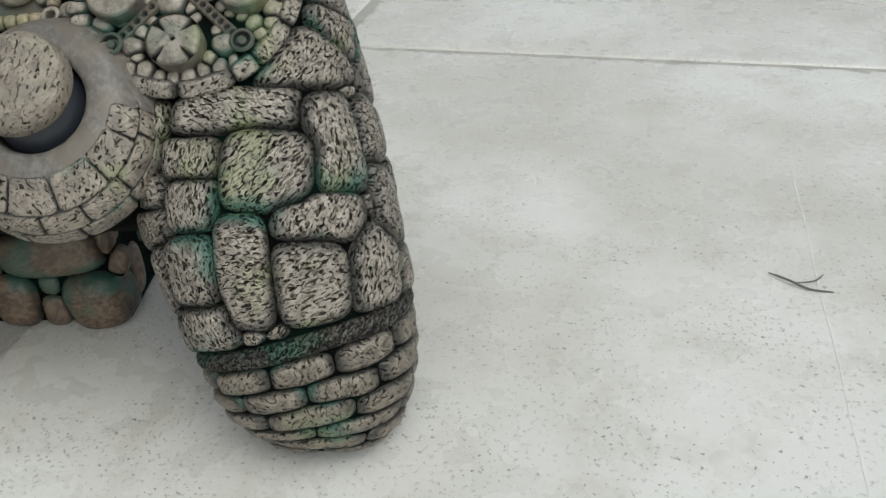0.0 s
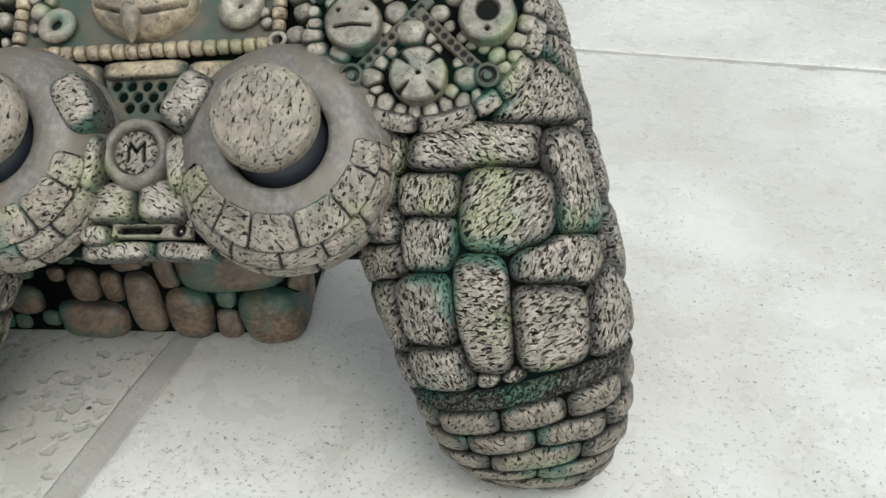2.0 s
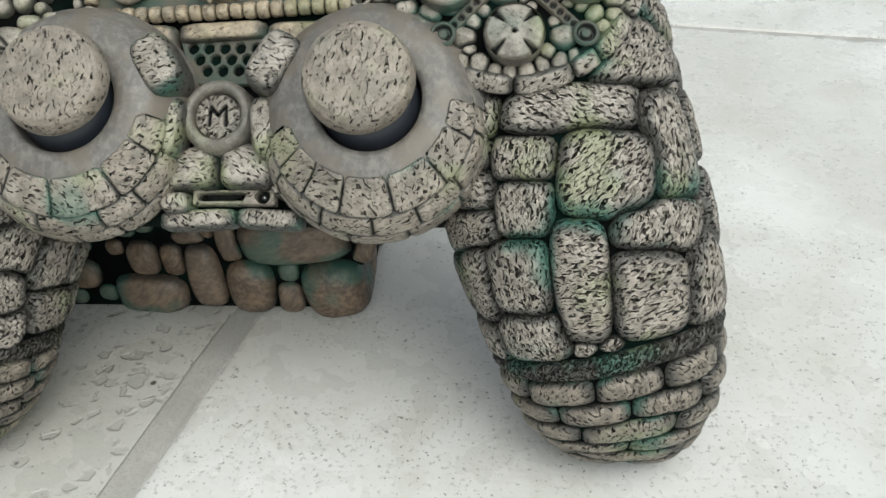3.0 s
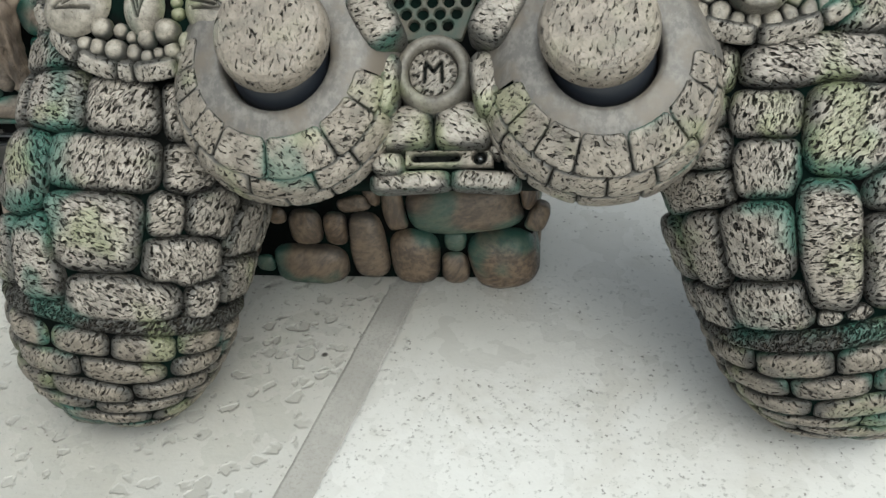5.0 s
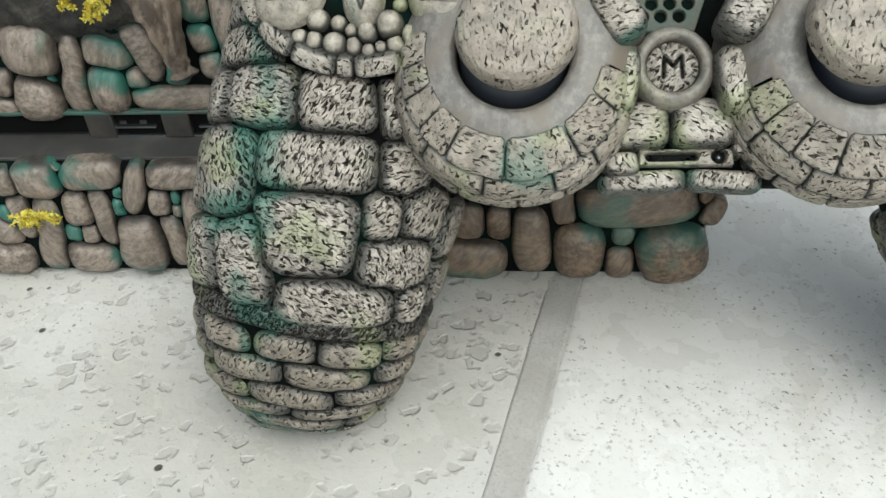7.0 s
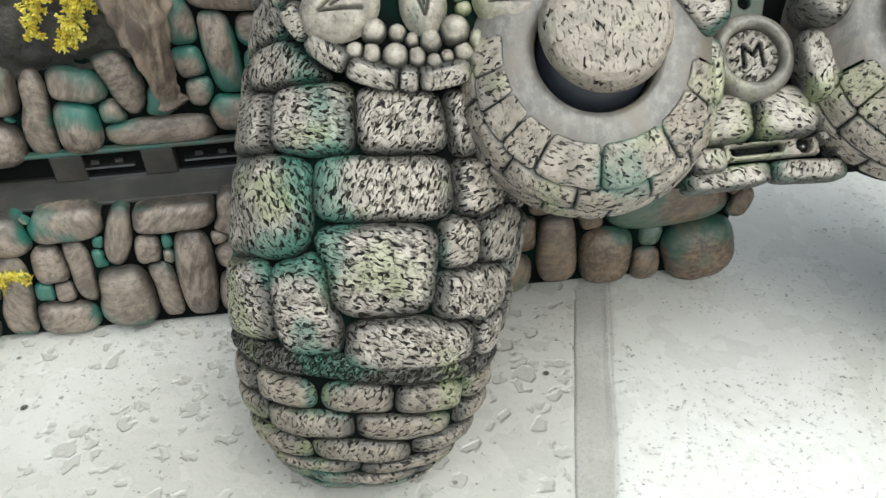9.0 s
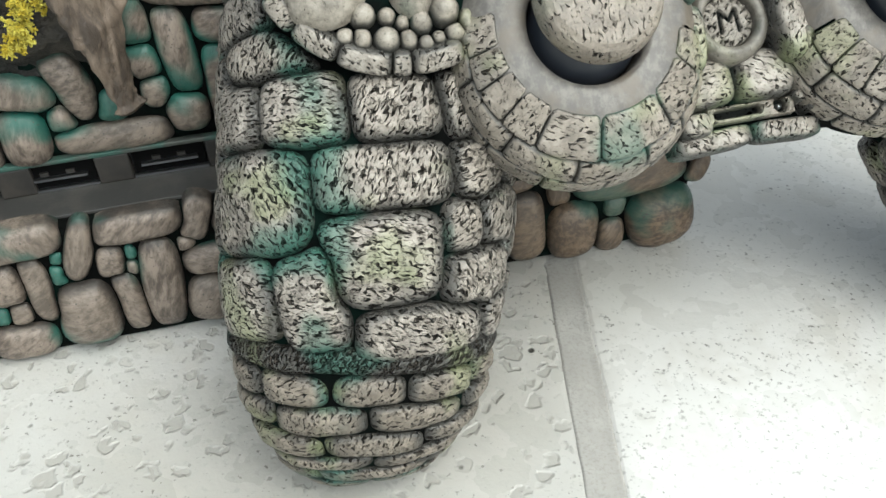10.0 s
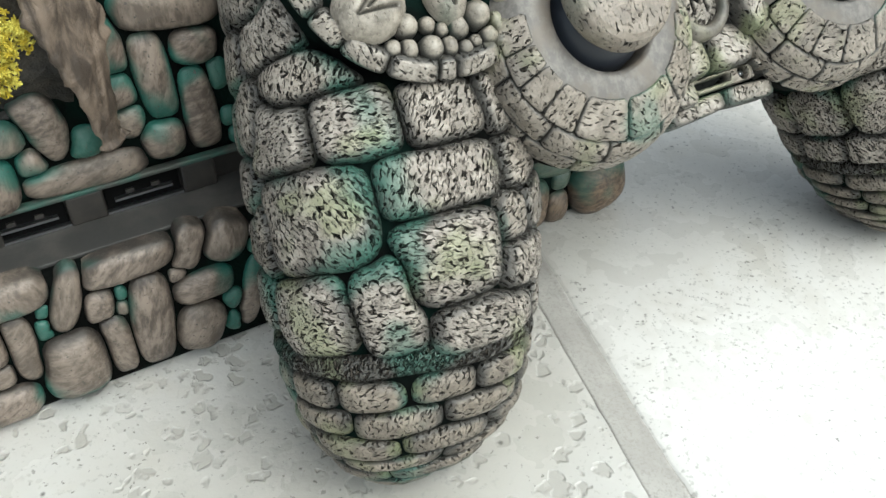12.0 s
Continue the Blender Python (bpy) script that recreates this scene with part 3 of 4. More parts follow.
CON_LOW_c = [
    (-11.8, 8.1, 5.8, 8.0, 1), (-1.9, 12.5, 2.4, 2.8, 1), (-2.4, 4.2, 3.2, 4.4, 1), (-15.9, 21.3, 2.6, 6.3, 10), (1.1, 21.9, 14.3, 6.5, 5),
    (9.4, 7.8, 8.1, 8.5, 13), (17.2, 19.1, 2.5, 3.6, -18), (-20.6, 25.3, 2.2, 2.8, 0), (-25.1, 22.9, 4.1, 1.9, 12),
]
CON_UP_a = [
    (-128.2, 48.8, 3.7, 10.0, -2), (-118.1, 53.8, 6.2, 3.9, -12), (-121.2, 44.8, 5.0, 6.1, -6), (-113.0, 47.6, 2.9, 3.4, -6), (-109.6, 53.8, 3.9, 7.2, 16),
    (-103.7, 48.9, 3.2, 3.2, -6), (-104.6, 42.4, 11.2, 3.0, -1), (-89.7, 45.2, 4.1, 4.0, -6), (-95.6, 57.0, 2.7, 3.6, 11), (-94.8, 50.5, 2.5, 3.2, -6),
    (-95.8, 66.0, 3.2, 5.6, 6), (-88.9, 58.4, 3.2, 9.0, 6), (-134.0, 48.4, 1.8, 2.5, -6), (-135.6, 43.9, 2.4, 4.3, -6), (-84.6, 70.8, 9.6, 4.0, -6),
    (-80.8, 62.6, 4.2, 3.6, -8), (-81.8, 49.6, 3.2, 8.8, 2), (-77.6, 55.8, 1.9, 3.2, 0),
]
CON_UP_b = [
    (-135.3, 54.9, 7.6, 7.2, -6), (-139.0, 43.3, 6.7, 6.2, -1), (-145.4, 46.5, 3.5, 3.9, -1), (-147.4, 40.6, 4.2, 2.5, -1),
]


# ---------- floor ----------
TILE_TURN = Matrix.Translation((-0.0125, 0.026, 0)) @ Matrix.Rotation(radians(-12.0), 4, "Z")
tagged(new("ground", mesh_of("ground", [(-60, -60, -0.0008), (60, -60, -0.0008), (60, 60, -0.0008), (-60, 60, -0.0008)], [(0, 1, 2, 3)], M_GROUT)), "pale grey paving bed reaching to the horizon", "floor", kind="structure")
floor = thing("floor", (0, 0, 0), "off-white pitted travertine floor tiles with worn joints", "floor", kind="structure")


def slab(x0, y0, x1, y1, worn, n):
    """A tile with worn, chipped edges that roll off into the joint."""
    edge = [(x0 + (x1 - x0) * i / n, y0) for i in range(n)] + [(x1, y0 + (y1 - y0) * i / n) for i in range(n)]
    edge += [(x1 - (x1 - x0) * i / n, y1) for i in range(n)] + [(x0, y1 - (y1 - y0) * i / n) for i in range(n)]
    mx, my = (x0 + x1) / 2, (y0 + y1) / 2
    rows = ((0, -0.008), (0, -0.0013), (0.0004, -0.00065), (0.0011, -0.0003), (0.0024, -0.0001), (0.0046, 0))
    verts = []
    for d, z in rows:
        for x, y in edge:
            p = Vector((x, y, 0))
            chip = max(0.0, noise.noise(p * 110 + Vector((3, 1, 9))) - 0.25) * 0.004
            w = worn * (noise.noise(p * 60) + 0.6 * noise.noise(p * 260)) + (chip if worn > 0.0006 else 0)
            k = d * (1 + 0.5 * noise.noise(p * 40 + Vector((0, 7, 2)))) + (w if z > -0.005 else 0)
            verts.append(TILE_TURN @ Vector((x + (k if x < mx else -k), y + (k if y < my else -k), z)))
    m = len(rows)
    return verts, [f[::-1] for f in grid_faces(m, 4 * n)] + [tuple(range((m - 1) * 4 * n, m * 4 * n))]


for j in range(-3, 3):
    for i in range(-3, 3):
        x0, y0 = i * 0.6035 + (0.012 if j >= 0 else 0.0), 0.2145 + j * 0.6035
        near = j == -1 and i in (-1, 0)
        part("tile", *slab(x0 + 0.0004, y0 + 0.0012, x0 + 0.5985, y0 + 0.6019, 0.0007 if near else 0.0005, 360 if near else 40), M_TILE_PITTED if (i == -1 and j == -1) or (i, j) == (1, 0) else M_TILE, floor, smooth=False)


# worn sandy filling of the wide joint: flush beside one tile, hollowed out along the other
verts, cols = [], 14
for i in range(420):
    y = -0.39 + 0.6 * i / 419
    for j in range(cols):
        f = j / (cols - 1)
        x = -0.0074 + 0.009 * f + 0.0004 * noise.noise(Vector((y * 45, f, 7)))
        z = -0.00012 - 0.0013 * max(0.0, f - 0.35) * (1.0 if f < 0.84 else 0.6)
        z += 0.00016 * noise.noise(Vector((x * 900, y * 300, 2))) + 0.0002 * noise.noise(Vector((x * 250, y * 90, 5)))
        verts.append(TILE_TURN @ Vector((x, y, min(z, -0.00004) if 0 < j < cols - 1 else -0.003)))
part("joint_filling", verts, [f[::-1] for f in grid_faces(420, cols, False)], M_GROUT, floor, "sandy worn joint filling")


def strand(points, radius, n=6):
    """A thin round strand through world points, tapered at both ends."""
    pts = [Vector(p) for p in points]
    fine = []
    for i in range(len(pts) - 1):
        p0, p1, p2, p3 = pts[max(i - 1, 0)], pts[i], pts[i + 1], pts[min(i + 2, len(pts) - 1)]
        for k in range(5):
            f = k / 5
            fine.append(0.5 * (2 * p1 + (p2 - p0) * f + (2 * p0 - 5 * p1 + 4 * p2 - p3) * f * f + (3 * p1 - p0 - 3 * p2 + p3) * f ** 3))
    fine.append(pts[-1])
    verts = []
    for i, p in enumerate(fine):
        t = (fine[min(i + 1, len(fine) - 1)] - fine[max(i - 1, 0)]).normalized()
        e = t.cross(Vector((0.13, 0.21, 0.97))).normalized()
        b = t.cross(e)
        f = i / (len(fine) - 1)
        r = radius * (0.25 + 0.75 * math.sin(math.pi * min(max(f, 0.02), 0.98)) ** 0.5)
        verts += [p + e * (r * math.cos(2 * math.pi * k / n)) + b * (r * math.sin(2 * math.pi * k / n)) for k in range(n)]
    return verts, [f[::-1] for f in grid_faces(len(fine), n)] + [tuple(range(n)), tuple(range(len(verts) - n, len(verts)))[::-1]]


fibre = thing("loose_fibre", (0.19, 0.04, 0), "thin dark fibre lying on the pale tile", "fibre")
part("strand", *strand([(0.184, 0.046, 0.0004), (0.188, 0.041, 0.0012), (0.192, 0.038, 0.0006), (0.198, 0.0365, 0.0004)], 0.00032), M_FIBRE, fibre)
part("strand", *strand([(0.189, 0.0405, 0.0008), (0.194, 0.0405, 0.0012), (0.198, 0.0445, 0.0005)], 0.00022), M_FIBRE, fibre)
verts = []
for i in range(60):  # a ragged chalk line
    f = i / 59
    w = 0.00024 * max(0.15, 0.75 + noise.noise(Vector((f * 22, 3, 1))))
    x, y = 0.209 - 0.0275 * f + 0.0006 * noise.noise(Vector((f * 5, 1, 1))), 0.11 - 0.142 * f
    verts += [Vector((x - w, y, 0.00002)), Vector((x - w * 0.6, y, 0.0001)), Vector((x + w * 0.6, y, 0.0001)), Vector((x + w, y, 0.00002))]
part("scratch_mark", verts, grid_faces(60, 4, False), M_WHITE, floor, "long thin white scratch", smooth=False)

# ---------- gamepad ----------
gamepad = thing("game_controller", (0.002, -0.02, 0), "game controller clad in grey-beige clay stones, leaning on the console", "game controller")

PROFILE = [(47, -7), (40, -5), (20, -5.5), (0, -6), (-12, -7.5), (-15, -9.5), (-16.5, -13), (-16, -20), (-11, -26), (0, -29), (40, -27), (47, -18)]
verts = [P(x, v - (0.0016 * x * x if v > 30 else 0), n) for x in np.linspace(-58, 58, 25) for v, n in PROFILE]
faces = [f[::-1] for f in grid_faces(25, len(PROFILE))] + [tuple(range(len(PROFILE)))[::-1], tuple(range(24 * len(PROFILE), 25 * len(PROFILE)))]
shell = part("shell", verts, faces, M_BASE, gamepad, "near-black green-washed body, joint shade in its colour")


def grip(side, rows, seed):
    rnd = random.Random(seed)
    A = np.linspace(-180, 180, 57)[:-1]
    V = np.linspace(-6, 89.5, 64)
    verts = [P(*grip_point(side, v, a)) for v in V for a in A]
    faces = grid_faces(64, 56)
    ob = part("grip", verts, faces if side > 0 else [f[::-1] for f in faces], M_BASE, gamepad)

    def place(u, v, up):
        return P(*grip_point(side, v, u / GRIP_U, up))

    rows = list(rows)
    # the sides and the back go on in the same masonry
    v = -1.0
    while v < 57:
        tall = rnd.uniform(4.2, 5.6)
        u = -66.0 + rnd.uniform(0, 4)
        while u < 64:
            wide = rnd.uniform(4.4, 6.6)
            c = (u + wide, v + tall, wide - 0.2, min(tall, 58.4 - v - tall) if v + 2 * tall > 58 else tall - 0.2, rnd.uniform(-5, 5))
            hidden = c[0] < -24 and c[1] < 40
            if abs(c[0]) > 20 and not hidden and c[3] > 2 and all(abs(c[0] - o[0]) > (c[2] + o[2]) * 0.72 or abs(c[1] - o[1]) > (c[3] + o[3]) * 0.72 for o in rows):
                rows.append(c)
            u += 2 * wide
        v += 2 * tall
    # small stones stop the widest gaps
    for v in np.arange(18, 57, 0.8):
        for u in np.arange(-22, 22.1, 0.8):
            room = min(off_block(o, u, v) for o in rows)
            if room > 1.25 and v + room < 58.5:
                rows.append((float(u), float(v), room * 0.8, room * 0.8, 30))
    guard = [(0, 61.0, 70, 2.3, 0), (-2, 1.4, 12, 13, 0) if side > 0 else (0, 6.5, 14, 14.5, 0)]
    lay("stone", rows + guard, place, ob, M_STONE, 2.9, gap=0.03, swell=4.5, soft=2, take=lambda i: i < len(rows), curve=0.35)
    # the rough band above the toe
    m, prof = 120, ((-2.1, -0.6), (-1.8, 0.9), (-1.0, 1.7), (0.1, 1.95), (1.0, 1.7), (1.6, 0.9), (1.9, -0.6))
    verts = []
    for d, up in prof:
        for j in range(m):
            a = -180 + 360 * j / m
            w = noise.noise(Vector((a * 0.09, d * 0.5, side * 4)))
            verts.append(place(a * GRIP_U, 60.6 + d + 0.5 * noise.noise(Vector((a * 0.03, side, 2))), up + 0.35 * w))
    part("band", verts, grid_faces(len(prof), m), M_BELT, ob, rim=[0.7] * len(verts), ink_shade=[0.0] * len(verts))
    # rows of flat pebbles round the toe
    small = []
    counts = (10, 9, 7, 6, 5, 4) if side > 0 else (11, 8, 7, 6, 5, 4)
    for r, (v, h, n) in enumerate(zip((65.0, 69.6, 73.8, 77.7, 81.3, 84.6), (2.45, 2.3, 2.15, 1.95, 1.75, 1.6), counts)):
        step = 360 * GRIP_U / n
        bond = 0.5 if (r + n) % 2 else 0.0  # each row breaks the joints of the one above
        for k in range(n):
            w = step / 2 * rnd.uniform(0.95, 1.08)
            small.append(((k + bond - n / 2) * step + rnd.uniform(-0.7, 0.7), v + rnd.uniform(-0.25, 0.25), w, h, rnd.uniform(-5, 5)))
    lay("pebble", small, place, ob, M_TOE, 0.78, gap=0.26, swell=0.3, soft=2, profile=DOME, curve=0.85)


grip(1, GRIP_R_a + GRIP_R_b, 3)
grip(-1, GRIP_L, 4)


def ring_rows(cracks, mid, tall, radius):
    """Bricks between cracks at these angles round a socket."""
    out = []
    for a, b in zip(cracks, cracks[1:]):
        out.append((radians((a + b) / 2) * radius, mid, radians(b - a) * radius / 2, tall, 0))
    return out


def socket(side, cracks):
    cx, cy = (26 if side > 0 else -28), 1.5
    prof = [(9.2, -3), (9.2, 5.9), (9.5, 6.5), (10.2, 6.7), (14.3, 6.5), (15.2, 5.9), (17.4, 3.9), (18.4, 2.0), (19.4, -1.4), (19.6, -4), (19.4, -8), (17.5, -14)]

    def flare(x, y):
        """The bowl spreads towards its foot."""
        r = math.hypot(x, y)
        k = 1 + 0.17 * max(0.0, -y / r) ** 0.8 * min(1.0, max(0.0, (r - 14.6) / 4.2))
        return cx + x * k, cy + y * k

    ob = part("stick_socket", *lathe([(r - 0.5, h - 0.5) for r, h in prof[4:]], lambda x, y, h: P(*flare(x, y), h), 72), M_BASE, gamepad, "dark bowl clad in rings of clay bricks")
    part("socket_plate", *lathe(prof[:6], lambda x, y, h: P(cx + x, cy + y, h + 0.02), 72), M_RING, ob, "worn grey ring plate")
    first, last = (-1, 198) if side > 0 else (-9, 167)
    m, rim = 40, [(14.2, 6.55), (15.3, 6.25), (16.4, 5.2), (18.8, 2.6), (20.6, -1.0), (21.5, -7)]
    collar = [P(cx + r * math.cos(radians(first + (last - first) * j / m)), cy + r * math.sin(radians(first + (last - first) * j / m)), h) for r, h in rim for j in range(m + 1)]
    part("collar", collar, grid_faces(6, m + 1, False), M_RING, ob, "worn grey outer edge of the plate")
    arc = np.cumsum([0] + [math.hypot(prof[i + 1][0] - prof[i][0], prof[i + 1][1] - prof[i][1]) for i in range(len(prof) - 1)])
    rr, hh = [p[0] for p in prof], [p[1] for p in prof]
    start = float(np.interp(14.6, rr[3:7], arc[3:7]))

    def place(u, v, up):
        s, up = start + v, up - 0.2
        r, h = float(np.interp(s, arc, rr)), float(np.interp(s, arc, hh))
        r2, h2 = float(np.interp(s + 0.6, arc, rr)), float(np.interp(s + 0.6, arc, hh))
        r1, h1 = float(np.interp(s - 0.6, arc, rr)), float(np.interp(s - 0.6, arc, hh))
        k = math.hypot(r2 - r1, h2 - h1) or 1
        r, h = r - (h2 - h1) / k * up, h + (r2 - r1) / k * up
        a = u / 18.0
        return P(*flare(r * math.cos(a), r * math.sin(a)), h)

    rows = ring_rows(cracks[0], 2.1, 2.1, 18.0) + ring_rows(cracks[1], 6.4, 2.0, 18.0) + ring_rows(cracks[2], 10.4, 1.8, 18.0)
    lay("brick", rows, place, ob, M_BRICK, 0.7, gap=0.1, swell=0.8, soft=0, lump=0.1, profile=BRICK, curve=0.12)
    # the stick: a black ball neck and a clay cap
    sx, sy = (25.0 if side > 0 else -27.4), 3.6
    stick = part("thumb_stick", *lathe([(0.1, 9.5), (5, 9.4), (6.2, 8.6), (7.4, 7.2), (8.4, 5.2), (9.0, 2.5), (9.1, -2)], lambda x, y, h: P(cx + x * 0.99, cy + y * 0.99, h), 48), M_DARK, gamepad, "black plastic stick neck")

    def top(x, y, f):
        q = Vector((x * 0.22, y * 0.22, side * 3))
        e = max(0.0, f - 0.8) / 0.2
        return 14.5 - 0.9 * f * f - 3.6 * (1 - math.sqrt(max(0.0, 1 - e ** 2.3))) + 0.22 * noise.noise(q) + 0.12 * noise.noise(q * 3) - (0.34 * math.exp(-((f - 0.87) / 0.02) ** 2)), 0.0

    verts, faces, ink_shade = carved_disc(9.6, 1.0, top, lambda x, y, h: P(sx + x, sy + y, h), 36, 64)
    base = len(verts)
    verts += [P(sx + r * math.cos(2 * math.pi * j / 64), sy + r * math.sin(2 * math.pi * j / 64), h) for r, h in ((9.2, 9.3), (8.0, 8.6), (4.5, 8.4)) for j in range(64)]
    faces += [tuple(q + base - 64 for q in f[::-1]) for f in grid_faces(4, 64)]
    part("stick_cap", verts, faces, M_CAP, stick, "domed pitted clay cap", ink_shade=ink_shade + [0.0] * 192, rim=[0.0] * len(verts))


socket(1, ([-158, -143, -125, -104, -76, -46, -20, -3], [-164, -141, -113, -88, -66, -42, -15, 2], [-155, -123, -100, -73, -45, -10]))
socket(-1, ([-192, -174, -158, -142, -124, -94, -57, -29, -12], [-190, -165, -134, -103, -72, -51, -25, -8], [-170, -140, -114, -88, -68, -35]))


def on_face(n):
    return lambda u, v, up: P(u, v, n + up)


# home button with an engraved letter in a raised ring
LETTER = [(-1.5, -1.7, -1.3, 1.7), (-1.3, 1.7, 0.1, 0.1), (0.1, 0.1, 1.4, 1.8), (1.4, 1.8, 1.6, -1.7)]


def home(x, y, f):
    a = math.atan2(y, x)
    d = off_line(x, y, LETTER)
    tick = max(0.0, math.cos(a * 15)) ** 6 * dip(abs(f - 0.86), 0.08, 0.05)
    k = max(dip(d, 0.24, 0.2), tick)
    return 0.9 - 0.5 * f ** 4 - 0.55 * k - (2.5 if f > 0.99 else 0), k


button = part("home_button", *lathe([(4.4, -4), (4.4, 0.7), (4.7, 1.3), (5.4, 1.6), (6.2, 1.2), (6.8, 0.0), (7.1, -6)], lambda x, y, h: P(-2.3 + x, 0.7 + y, h - 0.6), 56), M_BEAD, gamepad, "raised clay ring round an engraved disc", ink_shade=[0.0] * 392, rim=[0.55] * 392)
verts, faces, ink_shade = carved_disc(4.3, 1.0, home, lambda x, y, h: P(-2.3 + x, 0.7 + y, h - 1.0), 26, 72)
part("engraved_disc", verts, faces, M_SOFT, button, "clay disc engraved with the letter M", ink_shade=ink_shade, rim=[0.4] * len(verts))

lay("clay_stone", FRONT[:9] + [(0.3, -13.4, 8.0, 1.7, 0)], on_face(-4.6), shell, M_SOFT, 4.0, gap=0.12, swell=0.8, soft=3, lump=0.1, take=lambda i: i < 9 and i not in (2, 3, 6, 7))
lay("clay_slab", [(-6.3, -17.2, 7.2, 1.5, 3), (6.3, -17.1, 6.2, 1.5, -3)], on_face(-6.4), shell, M_SOFT, 2.6, gap=0.1, swell=0.3, soft=2, lump=0.1)
lay("clay_stone", [(-11.2, -1.8, 3.1, 5.4, -8), (7.9, -1.8, 3.3, 5.4, 8)], on_face(0.2), shell, M_SOFT, 3.6, gap=0.1, swell=0.35, soft=3, lump=0.15)
lay("clay_stone", [(-11.9, 8.6, 3.5, 5.5, 30), (9.0, 8.8, 3.5, 5.5, -30)], on_face(3.4), shell, M_SOFT, 4.4, gap=0.1, swell=0.3, soft=3, lump=0.15)
lay("clay_slab", FRONT[11:], on_face(-5.6), shell, M_OCHRE, 2.6, gap=0.1, swell=0.3, soft=2)

# speaker grille
HOLES = [(x, v) for v, x0, n in ((15.3, -9.4, 5), (13.1, -8.0, 4), (10.9, -6.5, 3)) for x in (x0 + 3.03 * i for i in range(n))]


def grille(x, y):
    k = dip(min(math.hypot(x - a, y - b) for a, b in HOLES), 0.85, 0.2)
    return 0.4 - 2.2 * k, k


verts, faces, ink_shade = carved_sheet(-12.2, 5.2, 8.0, 17.3, 0.24, grille, on_face(-5.2), 0.35)
part("speaker_grille", verts, faces, M_PLATE, shell, "perforated grey-green plate", ink_shade=ink_shade)

# charging slot and headphone jack
def port_plate(x, y):
    k = max(dip(off_line(x, y, [(-5.6, -13.4, 1.6, -13.3)]), 0.6, 0.2), dip(math.hypot(x - 5.6, y + 13.3), 1.15, 0.2))
    return 0.5 - 1.8 * k, k


verts, faces, ink_shade = carved_sheet(-7.4, 8.0, -14.9, -12.0, 0.2, port_plate, on_face(-4.3))
part("port_plate", verts, faces, M_BRICK, shell, "plate with a slot and a round jack", ink_shade=ink_shade, rim=[0.3] * len(ink_shade))
part("jack_pin", *lathe([(0.02, 0.6), (0.45, 0.5), (0.5, -1)], lambda x, y, h: P(5.7 + x, -13.4 + y, h - 5.2), 12), M_METAL, shell, "bright metal jack pin")


# ---------- button clusters ----------
def cluster_plate(cx, cy, label):
    prof = [(0.1, 3.6), (10, 3.4), (16, 3.0), (19.5, 2.0), (21, 0.4), (21.6, -5), (21, -16)]
    return part("button_plate", *lathe(prof, lambda x, y, h: P(cx + x, cy + y, h), 56), M_BASE, gamepad, label)


def arc_of_stones(mid, cuts, plate):
    """A curved kerb of long flat stones round a plate, tilted outwards; cut at these angles."""
    lean, r0 = radians(38), 20.7
    rows = [(radians((a + b) / 2) * r0, 0.0, radians(b - a) * r0 / 2 - 0.1, 1.55, 0) for a, b in zip(cuts, cuts[1:])]

    def place(u, v, up):
        a = u / r0
        r, h = r0 - v * math.cos(lean) + up * math.sin(lean), 2.5 + v * math.sin(lean) + up * math.cos(lean)
        return P(mid[0] + r * math.cos(a), mid[1] + r * math.sin(a), h)

    lay("rim_stone", rows, place, plate, M_SOFT, 2.4, gap=0.1, swell=0.3, soft=1, lump=0.1, curve=0.5)


def between(rows, cx, cy, reach, buttons, lines, seed):
    """Adds small beads where the listed pebbles leave room."""
    rnd = random.Random(seed)
    rows, more = list(rows), []
    for k in range(5000):
        r = rnd.choice((1.9, 1.5, 1.2, 1.0)) if k > 900 else 1.9
        a, d = rnd.uniform(0, 2 * math.pi), reach * math.sqrt(rnd.random())
        x, y = cx + d * math.cos(a), cy + d * math.sin(a)
        if any(math.hypot(x - bx, y - by) < br + r for bx, by, br in buttons) or off_line(x, y, lines) < 1.3 + r:
            continue
        if all(off_block(o, x, y, 0.9) > r * 0.95 for o in rows + more):
            more.append((x, y, r, r * rnd.uniform(0.85, 1.0), rnd.uniform(0, 90)))
    return rows + more


plate = cluster_plate(51, 26, "dark plate packed with small pebbles")
BUTTONS = [(50.8, 13.0, 5.3), (38.8, 22.9, 5.3), (62.9, 24.1, 5.3), (51.0, 35.5, 5.3)]
lay("pebble", between(CLUSTER_R_a + CLUSTER_R_b + CLUSTER_R_c, 51, 26, 19.5, BUTTONS, [(38.5, 13.3, 52.5, 28.5), (63.0, 13.2, 50.0, 26.0)], 11), on_face(3.2), plate, M_BEAD, 0.85, gap=0.12, swell=0.3, soft=3, profile=DOME, lump=0.06, curve=0.9)
arc_of_stones((51, 26), (-152, -134, -116, -91, -62, -48, -24, -4, 14, 30), plate)


